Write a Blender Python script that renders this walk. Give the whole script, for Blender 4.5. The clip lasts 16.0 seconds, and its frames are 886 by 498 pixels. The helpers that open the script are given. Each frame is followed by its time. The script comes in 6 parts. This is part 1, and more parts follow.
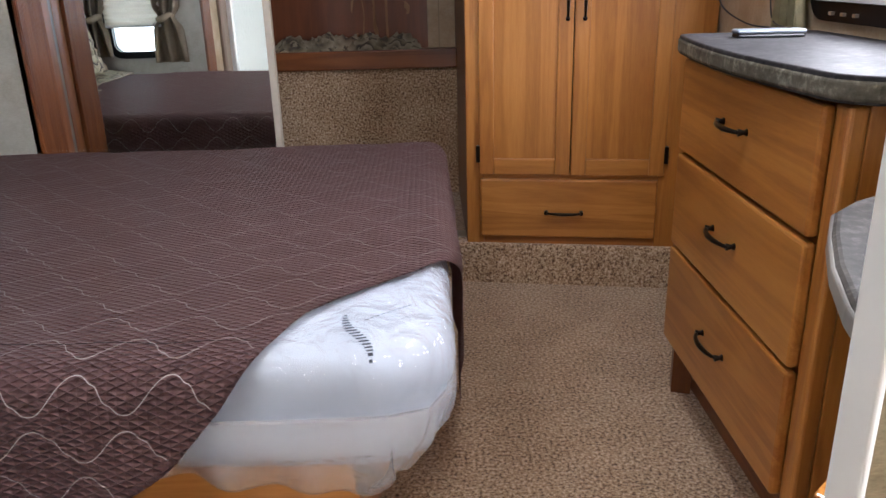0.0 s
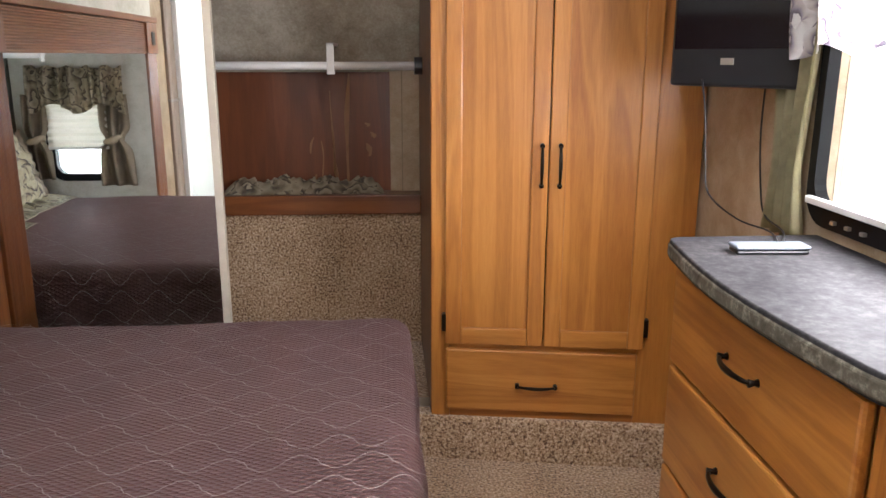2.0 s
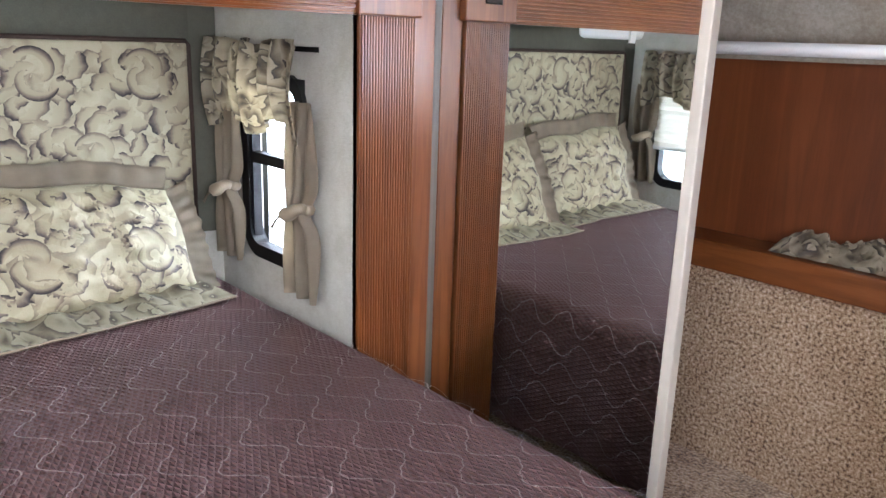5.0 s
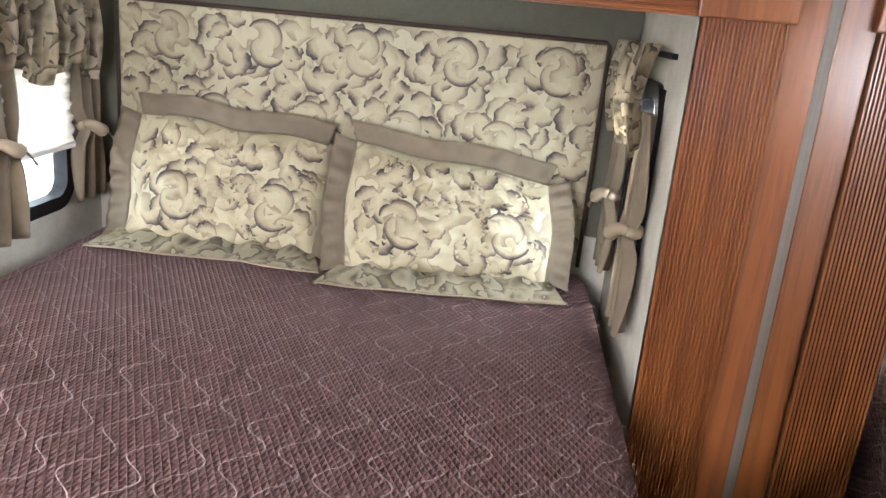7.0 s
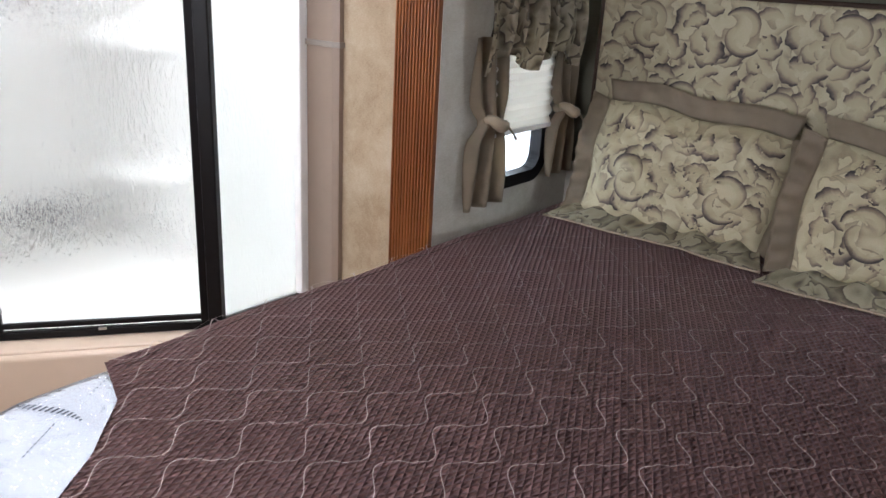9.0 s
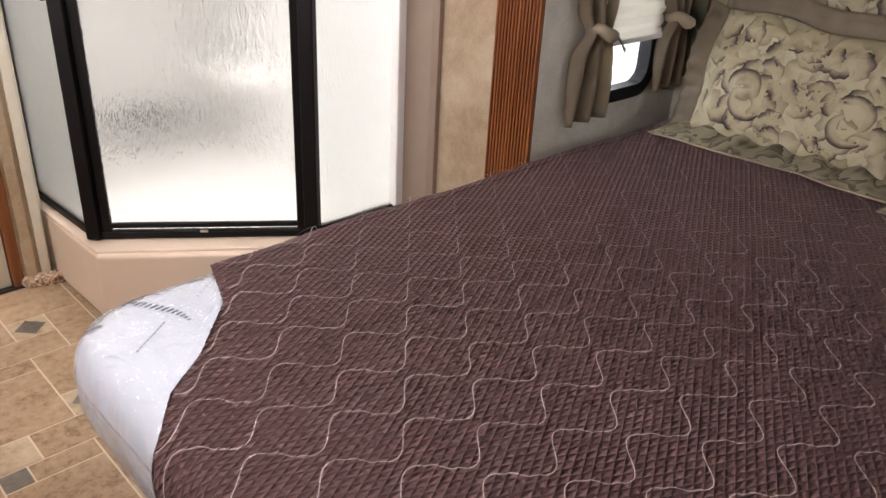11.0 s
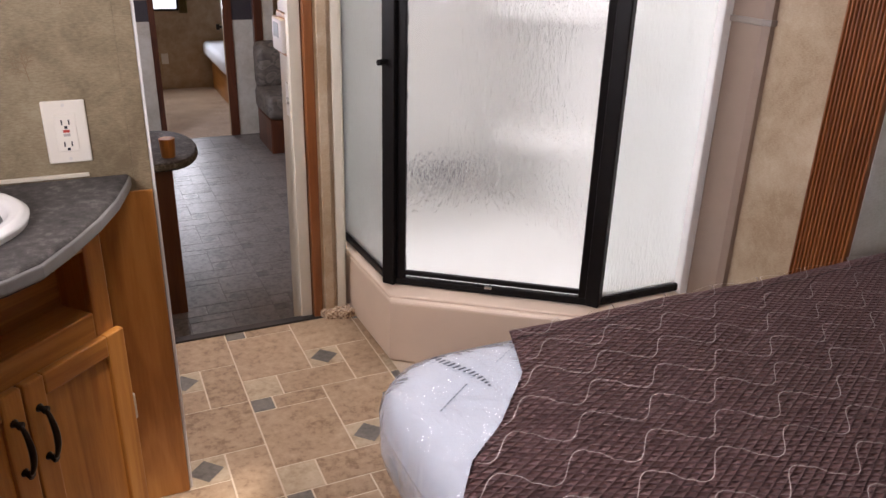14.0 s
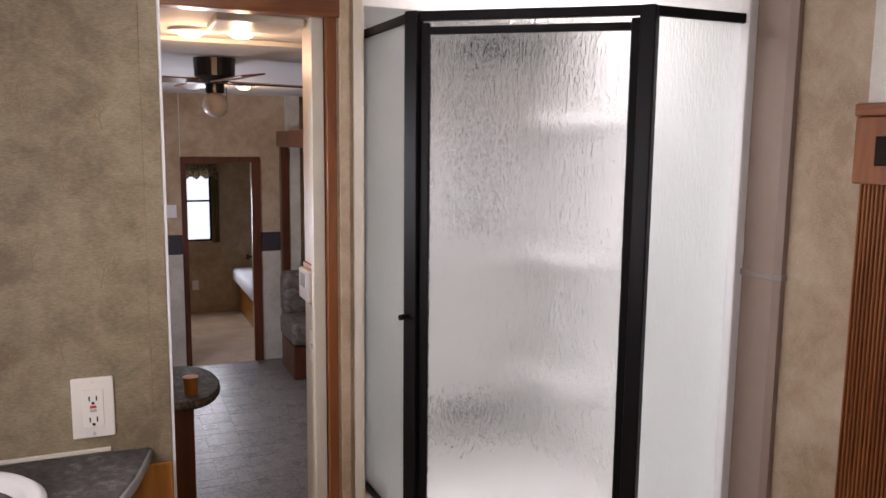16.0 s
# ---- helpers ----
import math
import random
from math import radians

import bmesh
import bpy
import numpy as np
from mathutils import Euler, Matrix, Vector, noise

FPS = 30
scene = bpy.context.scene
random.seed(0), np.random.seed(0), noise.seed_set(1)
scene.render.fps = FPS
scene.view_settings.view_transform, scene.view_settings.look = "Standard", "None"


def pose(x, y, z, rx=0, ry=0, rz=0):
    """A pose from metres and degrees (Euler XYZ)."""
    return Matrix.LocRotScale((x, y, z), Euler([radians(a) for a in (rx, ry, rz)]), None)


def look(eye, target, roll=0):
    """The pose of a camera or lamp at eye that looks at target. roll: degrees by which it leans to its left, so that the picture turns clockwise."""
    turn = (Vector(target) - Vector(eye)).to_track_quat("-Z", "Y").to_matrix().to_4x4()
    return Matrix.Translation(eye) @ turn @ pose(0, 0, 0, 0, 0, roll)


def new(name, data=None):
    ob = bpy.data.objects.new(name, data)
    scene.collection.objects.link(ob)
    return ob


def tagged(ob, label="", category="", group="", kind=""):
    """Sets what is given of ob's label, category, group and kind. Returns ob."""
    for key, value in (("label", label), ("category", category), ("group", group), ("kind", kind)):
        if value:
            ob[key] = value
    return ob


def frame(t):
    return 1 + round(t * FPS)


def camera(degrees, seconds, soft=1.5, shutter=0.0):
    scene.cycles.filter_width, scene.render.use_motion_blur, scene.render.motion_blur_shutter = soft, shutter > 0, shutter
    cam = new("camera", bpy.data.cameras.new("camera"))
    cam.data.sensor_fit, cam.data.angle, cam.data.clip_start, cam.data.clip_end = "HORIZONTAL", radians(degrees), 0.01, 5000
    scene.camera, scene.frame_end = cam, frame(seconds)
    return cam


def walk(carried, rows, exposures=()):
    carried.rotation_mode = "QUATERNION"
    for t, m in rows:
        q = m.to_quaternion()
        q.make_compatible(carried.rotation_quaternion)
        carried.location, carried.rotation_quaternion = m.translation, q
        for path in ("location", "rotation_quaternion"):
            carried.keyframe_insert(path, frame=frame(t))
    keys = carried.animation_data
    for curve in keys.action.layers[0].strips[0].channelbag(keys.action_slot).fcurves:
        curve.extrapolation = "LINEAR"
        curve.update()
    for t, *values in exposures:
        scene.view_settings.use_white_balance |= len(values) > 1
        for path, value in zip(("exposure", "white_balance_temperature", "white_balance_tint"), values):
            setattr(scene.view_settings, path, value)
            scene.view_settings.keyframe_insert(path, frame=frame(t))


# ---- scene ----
from mathutils.bvhtree import BVHTree
cam = camera(59.5, 16.0)
PATH = [
    (0, (0.102, 0.074, 1.041), (0.13, 1.955, 0.361), -1.5),
    (0.5, (0.102, 0.135, 1.097), (0.254, 2.034, 0.489), -2.0),
    (1, (0.106, 0.26, 1.151), (0.331, 2.176, 0.627), -2.0),
    (1.5, (0.093, 0.317, 1.234), (0.324, 2.241, 0.741), -1.2),
    (2, (0.099, 0.357, 1.253), (0.239, 2.292, 0.768), 0.1),
    (2.5, (0.127, 0.444, 1.252), (0.002, 2.383, 0.774), 1.1),
    (3, (0.142, 0.595, 1.248), (-0.307, 2.486, 0.777), 1.7),
    (3.5, (0.174, 0.775, 1.22), (-0.567, 2.578, 0.776), 1.8),
    (3.7, (0.186, 0.873, 1.23), (-0.656, 2.631, 0.784), 1.8),
    (4.75, (0.285, 1.33, 1.215), (-1.02, 2.735, 0.718), 2.2),
    (5.8, (0.362, 1.812, 1.197), (-1.334, 2.719, 0.647), 2.7),
    (6, (0.362, 1.868, 1.227), (-1.379, 2.679, 0.668), 3.7),
    (6.5, (0.419, 2.029, 1.229), (-1.47, 2.364, 0.662), 4.7),
    (7, (0.397, 2.151, 1.218), (-1.514, 2.014, 0.644), 5.4),
    (7.5, (0.369, 2.223, 1.223), (-1.509, 1.786, 0.691), 5.8),
    (8, (0.38, 2.271, 1.208), (-1.366, 1.475, 0.646), 6.6),
    (8.5, (0.382, 2.261, 1.202), (-1.189, 1.189, 0.583), 4.7),
    (9, (0.421, 2.21, 1.216), (-1.048, 1.035, 0.54), 3.2),
    (9.2, (0.448, 2.191, 1.22), (-1.004, 1.007, 0.52), 3.2),
    (11.3, (0.416, 2.149, 1.199), (-0.815, 0.885, 0.257), 2.6),
    (11.5, (0.424, 2.123, 1.2), (-0.792, 0.875, 0.219), 1.6),
    (12, (0.477, 2.095, 1.178), (-0.704, 0.829, 0.177), 0.9),
    (12.5, (0.507, 2.065, 1.133), (-0.588, 0.703, 0.159), 0.5),
    (13, (0.485, 2.084, 1.183), (-0.468, 0.59, 0.256), 1.0),
    (13.5, (0.489, 2.076, 1.207), (-0.361, 0.481, 0.353), 1.9),
    (14, (0.482, 2.076, 1.222), (-0.297, 0.408, 0.44), 1.7),
    (14.5, (0.456, 2.079, 1.26), (-0.292, 0.358, 0.568), 1.2),
    (15, (0.478, 2.078, 1.273), (-0.279, 0.306, 0.739), 0.2),
    (15.5, (0.477, 2.076, 1.305), (-0.284, 0.269, 0.911), 0.2),
    (16, (0.476, 2.063, 1.334), (-0.301, 0.239, 1.07), 0.6),
]
EXPOSURES = [(0.0, -0.05, 5700, 10), (1.0, 0.2, 5950, 10), (2.0, 0.4, 6000, 10), (3.5, 0.75, 5200, 10), (6.0, 1.0, 5700, 10), (7.5, 1.1, 5900, 10), (8.3, 0.85, 5800, 10), (9.0, -0.05, 5750, 10), (11.5, -0.15, 6450, 17), (12.5, -0.25, 6250, 20), (13.5, -0.45, 6250, 20), (14.5, -0.6, 6100, 20), (16.0, -0.9, 6150, 20)]
walk(cam, [(t, look(eye, target, roll)) for t, eye, target, roll in PATH], EXPOSURES)

# ---- world, sun, lights ----
world = bpy.data.worlds.new("world")
scene.world = world
world.use_nodes = True
wn = world.node_tree
sky = wn.nodes.new("ShaderNodeTexSky")
sky.sky_type, sky.sun_disc, sky.sun_elevation, sky.sun_rotation = "NISHITA", False, radians(75), radians(17)
wn.links.new(sky.outputs[0], wn.nodes["Background"].inputs[0])
wn.nodes["Background"].inputs[1].default_value = 0.12


def lamp(name, kind, m, power, size=0.3, size_y=None, color=(1, 1, 1)):
    data = bpy.data.lights.new(name, kind)
    data.energy, data.color = power, color
    if kind == "AREA":
        data.shape, data.size, data.size_y = "RECTANGLE", size, size_y or size
    elif kind == "SUN":
        data.angle = radians(size)
    else:
        data.shadow_soft_size = size
    ob = new(name, data)
    ob.matrix_world = m
    return ob


lamp("sun", "SUN", look((0.25, 1.2, 1.95), (0.40, 0.70, 0)), 5.0, 3.0, color=(1, 0.93, 0.82))
lamp("skylight_shower", "AREA", look((-0.68, -0.15, 1.93), (-0.68, -0.15, 0)), 19.5, 0.5, 0.55, (1.0, 0.96, 0.93))
lamp("daylight_east", "AREA", look((0.972, 1.46, 1.26), (-1, 1.46, 1.1)), 32, 0.76, 0.55, (1.0, 0.94, 0.93))
lamp("daylight_alcove_front", "AREA", look((-1.46, 2.56, 0.86), (-1.46, 1, 0.6)), 2.7, 0.25, 0.45, (0.86, 0.93, 1.0))
lamp("daylight_alcove_rear", "AREA", look((-1.46, 0.88, 0.86), (-1.46, 2.5, 0.6)), 2.0, 0.25, 0.45, (0.90, 0.95, 1.0))
# added overhead light in an unseen vent, assumed from the floor's sun patch
lamp("assumed_vent_daylight", "AREA", look((0.25, 1.2, 1.945), (0.25, 1.2, 0)), 10.0, 0.33, 0.33, (1.0, 0.94, 0.91))
# added fill from the east side of the entry, set in an unseen window
lamp("bath_fill", "AREA", look((0.99, 0.17, 1.22), (-1, 0.17, 0.8)), 16.5, 0.34, 0.44, (1.0, 0.97, 0.95))
# added fill for the living area; no window is built behind it
lamp("living_fill", "AREA", look((0.98, -2.9, 0.7), (-1, -2.9, 0.3)), 70, 0.9, 0.6, (0.93, 0.93, 1.0))
lamp("bunk_daylight", "AREA", look((-0.37, -6.62, 0.55), (-0.4, -4, 0)), 18, 0.28, 0.6, (0.95, 0.98, 1.0))


# ---- materials ----
def nodes_of(name):
    m = bpy.data.materials.new(name)
    m.use_nodes = True
    t = m.node_tree
    return m, t, t.nodes["Principled BSDF"]


def add(t, kind, **values):
    n = t.nodes.new(kind)
    for key, value in values.items():
        if key in n.inputs:
            n.inputs[key].default_value = value
        elif key == "operation":
            n.operation = value
        elif key == "blend_type":
            n.blend_type = value
        elif key == "wave_type":
            n.wave_type = value
        elif key == "bands_direction":
            n.bands_direction = value
        elif key == "wave_profile":
            n.wave_profile = value
        elif key == "feature":
            n.feature = value
        elif key == "voronoi_dimensions":
            n.voronoi_dimensions = value
    return n


def coords(t, scale=(1, 1, 1), rot=(0, 0, 0)):
    c = t.nodes.new("ShaderNodeTexCoord")
    m = t.nodes.new("ShaderNodeMapping")
    m.inputs["Scale"].default_value = scale
    m.inputs["Rotation"].default_value = [radians(a) for a in rot]
    t.links.new(c.outputs["Object"], m.inputs["Vector"])
    return m.outputs[0]


def ramp(t, fac, stops):
    r = t.nodes.new("ShaderNodeValToRGB")
    e = r.color_ramp.elements
    while len(e) < len(stops):
        e.new(0.5)
    for el, (p, c) in zip(e, stops):
        el.position, el.color = p, (*c, 1)
    t.links.new(fac, r.inputs[0])
    return r.outputs[0]


def math_node(t, op, a, b=None):
    n = t.nodes.new("ShaderNodeMath")
    n.operation = op
    for i, v in enumerate((a, b)):
        if v is None:
            continue
        if isinstance(v, (int, float)):
            n.inputs[i].default_value = v
        else:
            t.links.new(v, n.inputs[i])
    return n.outputs[0]


def mix(t, fac, a, b, kind="MIX"):
    n = t.nodes.new("ShaderNodeMix")
    n.data_type, n.blend_type = "RGBA", kind
    for i, v in ((0, fac), (6, a), (7, b)):
        if isinstance(v, (int, float)):
            n.inputs[i].default_value = v
        elif isinstance(v, tuple):
            n.inputs[i].default_value = (*v, 1)
        else:
            t.links.new(v, n.inputs[i])
    return n.outputs[2]


def bump(t, b, height, strength, distance=0.002):
    n = t.nodes.new("ShaderNodeBump")
    n.inputs["Strength"].default_value, n.inputs["Distance"].default_value = strength, distance
    t.links.new(height, n.inputs["Height"])
    t.links.new(n.outputs[0], b.inputs["Normal"])


def noise_tex(t, vec, scale, detail=4, rough=0.6, distortion=0.0):
    n = add(t, "ShaderNodeTexNoise", Scale=scale, Detail=detail, Roughness=rough, Distortion=distortion)
    t.links.new(vec, n.inputs["Vector"])
    return n.outputs[0]


def plain(name, color, rough=0.5, metal=0.0, var=0.12, scale=30, bumps=0.05):
    m, t, b = nodes_of(name)
    v = coords(t)
    f = noise_tex(t, v, scale)
    g = noise_tex(t, v, scale / 7, 3)
    s = math_node(t, "ADD", math_node(t, "MULTIPLY", f, 0.6), math_node(t, "MULTIPLY", g, 0.4))
    lo, hi = tuple(c * (1 - var) for c in color), tuple(min(1, c * (1 + var)) for c in color)
    t.links.new(ramp(t, s, [(0.3, lo), (0.7, hi)]), b.inputs["Base Color"])
    b.inputs["Roughness"].default_value, b.inputs["Metallic"].default_value = rough, metal
    if bumps:
        bump(t, b, f, bumps)
    return m


def wood(name, dark, mid, light, axis="Z", rough=0.38, grain=9.0, coat=0.30):
    """Stained wood, with the grain along one axis."""
    m, t, b = nodes_of(name)
    k = {"X": (0.07, 1, 1), "Y": (1, 0.07, 1), "Z": (1, 1, 0.07)}[axis]
    rnd = t.nodes.new("ShaderNodeObjectInfo")
    v0 = coords(t, k)
    sh = t.nodes.new("ShaderNodeVectorMath")
    sh.operation = "ADD"
    t.links.new(v0, sh.inputs[0])
    t.links.new(rnd.outputs["Random"], sh.inputs[1])
    v = sh.outputs[0]
    big = noise_tex(t, v, grain, 3, 0.5, 1.2)
    rings = math_node(t, "SINE", math_node(t, "MULTIPLY", big, 38.0))
    fine = noise_tex(t, v, grain * 28, 3, 0.7)
    s = math_node(t, "ADD", math_node(t, "MULTIPLY", rings, 0.06), math_node(t, "ADD", math_node(t, "MULTIPLY", big, 0.60), math_node(t, "MULTIPLY", fine, 0.26)))
    patch = noise_tex(t, coords(t, tuple(0.35 if q < 1 else 1 for q in k)), grain * 0.55, 2, 0.5, 0.8)
    s = math_node(t, "ADD", s, math_node(t, "MULTIPLY", math_node(t, "SUBTRACT", patch, 0.5), 0.45))
    t.links.new(ramp(t, s, [(0.26, dark), (0.46, mid), (0.68, light)]), b.inputs["Base Color"])
    b.inputs["Roughness"].default_value = rough
    b.inputs["Coat Weight"].default_value, b.inputs["Coat Roughness"].default_value = coat, 0.18
    bump(t, b, fine, 0.12, 0.001)
    return m


HONEY = ((0.29, 0.098, 0.015), (0.425, 0.170, 0.029), (0.54, 0.242, 0.051))
RED = ((0.128, 0.035, 0.008), (0.198, 0.062, 0.014), (0.255, 0.091, 0.024))
wood_v, wood_x, wood_y = (wood("honey_wood_" + a, *HONEY, axis=a.upper()) for a in "zxy")
red_v, red_x, red_y = (wood("red_wood_" + a, *RED, axis=a.upper(), grain=12) for a in "zxy")


def wallpaper(name, base, blotch, pale):
    m, t, b = nodes_of(name)
    v = coords(t)
    big = noise_tex(t, v, 3.2, 5, 0.6, 0.6)
    mid = noise_tex(t, v, 14, 6, 0.7, 0.4)
    fine = noise_tex(t, coords(t, (1, 1, 3.5)), 120, 3, 0.7)
    s = math_node(t, "ADD", math_node(t, "MULTIPLY", big, 0.40), math_node(t, "ADD", math_node(t, "MULTIPLY", mid, 0.34), math_node(t, "MULTIPLY", fine, 0.26)))
    t.links.new(ramp(t, s, [(0.40, blotch), (0.5, base), (0.60, pale)]), b.inputs["Base Color"])
    b.inputs["Roughness"].default_value = 0.62
    bump(t, b, fine, 0.15, 0.001)
    return m


paper = wallpaper("wallpaper_sage", (0.37, 0.325, 0.25), (0.25, 0.215, 0.155), (0.49, 0.45, 0.365))
paper_tan = wallpaper("wallpaper_tan", (0.42, 0.315, 0.20), (0.33, 0.23, 0.13), (0.50, 0.40, 0.28))
# partition paper: browner sage, darkened to offset the strong light on that wall
paper_sprig = wallpaper("wallpaper_olive_dimmed", (0.24, 0.188, 0.108), (0.150, 0.112, 0.060), (0.315, 0.262, 0.165))
# the tan paper once more, dimmed in colour for the overlit shower-side wall
paper_tan_dimmed = wallpaper("wallpaper_tan_dimmed", (0.33, 0.245, 0.155), (0.245, 0.168, 0.095), (0.41, 0.325, 0.225))
paper_slide = wallpaper("wallpaper_grey", (0.52, 0.495, 0.42), (0.43, 0.40, 0.32), (0.60, 0.58, 0.51))
cream_alu = plain("cream_aluminium", (0.66, 0.60, 0.50), 0.35, 0.25, var=0.06, bumps=0)
white_plastic = plain("white_plastic", (0.78, 0.77, 0.74), 0.3, var=0.03, bumps=0)
fiberglass = plain("white_fiberglass", (0.80, 0.80, 0.77), 0.22, var=0.03, scale=6, bumps=0.02)
shower_base_mat = plain("almond_fiberglass", (0.62, 0.49, 0.375), 0.3, var=0.05, scale=8, bumps=0.02)
ceiling_mat = plain("ceiling_white", (0.74, 0.73, 0.70), 0.7, var=0.04, scale=40)
black_frame = plain("black_aluminium", (0.006, 0.005, 0.005), 0.42, 0.0, var=0.2, bumps=0)
black_frame.node_tree.nodes["Principled BSDF"].inputs["Specular IOR Level"].default_value = 0.15
bronze = plain("bronze_hardware", (0.022, 0.016, 0.012), 0.32, 0.85, var=0.4, scale=80)
alu = plain("brushed_aluminium", (0.62, 0.60, 0.55), 0.28, 0.9, var=0.08)
# for the mirror door's left stile: metal darkened in colour to subdue its reflections
alu_dimmed = plain("dimmed_aluminium", (0.17, 0.15, 0.13), 0.55, 0.5, var=0.08)
black_plastic = plain("black_plastic", (0.012, 0.012, 0.014), 0.3, var=0.1, bumps=0)
# near-black that paints the shade inside cabinets, behind door and drawer gaps
gap_shade = plain("recess_shade", (0.02, 0.015, 0.012), 0.9, bumps=0)
green_fabric = plain("sage_green_fabric", (0.110, 0.108, 0.078), 0.95, var=0.15, scale=300, bumps=0.2)
taupe_fabric = plain("taupe_satin", (0.31, 0.25, 0.17), 0.5, var=0.16, scale=18, bumps=0.15)
piping_mat = plain("dark_piping", (0.05, 0.028, 0.018), 0.8, var=0.2)
trim_white = plain("white_vinyl_trim", (0.78, 0.77, 0.73), 0.45, var=0.03, scale=12)
trim_paper = plain("vinyl_trim", (0.60, 0.55, 0.44), 0.45, var=0.07, scale=12)


def carpet_mat():
    m, t, b = nodes_of("speckled_carpet")
    v = coords(t)
    f = noise_tex(t, v, 125, 2, 0.7)
    g = noise_tex(t, v, 6, 3)
    s = math_node(t, "ADD", math_node(t, "MULTIPLY", f, 0.85), math_node(t, "MULTIPLY", g, 0.15))
    t.links.new(ramp(t, s, [(0.37, (0.09, 0.045, 0.022)), (0.45, (0.33, 0.205, 0.112)), (0.54, (0.52, 0.375, 0.235)), (0.64, (0.72, 0.58, 0.42))]), b.inputs["Base Color"])
    b.inputs["Roughness"].default_value = 1.0
    b.inputs["Sheen Weight"].default_value = 0.3
    bump(t, b, f, 0.9, 0.006)
    return m


def laminate(name, base, fleck):
    m, t, b = nodes_of(name)
    v = coords(t)
    f = noise_tex(t, v, 60, 5, 0.7)
    g = noise_tex(t, v, 9, 4)
    s = math_node(t, "ADD", math_node(t, "MULTIPLY", f, 0.6), math_node(t, "MULTIPLY", g, 0.4))
    t.links.new(ramp(t, s, [(0.38, tuple(c * 0.6 for c in base)), (0.52, base), (0.68, fleck)]), b.inputs["Base Color"])
    b.inputs["Roughness"].default_value = 0.55
    b.inputs["IOR"].default_value = 1.10
    return m


def floral(name, inks, scale=12.5):
    """Cream cloth printed with taupe scrolling leaves: spirals round scattered centres."""
    m, t, b = nodes_of(name)
    v = coords(t)
    d = t.nodes.new("ShaderNodeTexNoise")
    d.inputs["Scale"].default_value = 7.5
    t.links.new(v, d.inputs["Vector"])
    w = t.nodes.new("ShaderNodeVectorMath")
    w.operation = "MULTIPLY_ADD"
    t.links.new(d.outputs["Color"], w.inputs[0])
    w.inputs[1].default_value = (0.085, 0.085, 0.085)
    t.links.new(v, w.inputs[2])
    vo = add(t, "ShaderNodeTexVoronoi", Scale=scale, Randomness=1.0)
    t.links.new(w.outputs[0], vo.inputs["Vector"])
    sub = t.nodes.new("ShaderNodeVectorMath")
    sub.operation = "SUBTRACT"
    t.links.new(w.outputs[0], sub.inputs[0])
    t.links.new(vo.outputs["Position"], sub.inputs[1])
    sep = t.nodes.new("ShaderNodeSeparateXYZ")
    t.links.new(sub.outputs[0], sep.inputs[0])
    a = math_node(t, "ARCTAN2", sep.outputs["Z"], sep.outputs["Y"])
    r = vo.outputs["Distance"]
    turn = t.nodes.new("ShaderNodeSeparateColor")
    t.links.new(vo.outputs["Color"], turn.inputs[0])
    ph = math_node(t, "ADD", math_node(t, "MULTIPLY", a, 1.0), math_node(t, "ADD", math_node(t, "MULTIPLY", r, 13.0), math_node(t, "MULTIPLY", turn.outputs[0], 6.3)))
    lob = math_node(t, "SINE", math_node(t, "ADD", math_node(t, "MULTIPLY", a, 5.0), math_node(t, "MULTIPLY", r, -11.0)))
    shade = noise_tex(t, v, 20, 3, 0.6)
    s = math_node(t, "FRACT", math_node(t, "ADD", math_node(t, "MULTIPLY", ph, 0.159155), math_node(t, "ADD", math_node(t, "MULTIPLY", lob, 0.13), math_node(t, "MULTIPLY", shade, 0.7))))
    col = ramp(t, s, list(zip((0.0, 0.14, 0.32, 0.56, 0.85), inks)))
    fine = noise_tex(t, v, 500, 2)
    t.links.new(mix(t, 0.10, col, ramp(t, fine, [(0.3, (0.3, 0.27, 0.2)), (0.7, (0.8, 0.77, 0.66))])), b.inputs["Base Color"])
    b.inputs["Roughness"].default_value = 0.6
    bump(t, b, noise_tex(t, v, 28, 3), 0.25, 0.006)
    return m


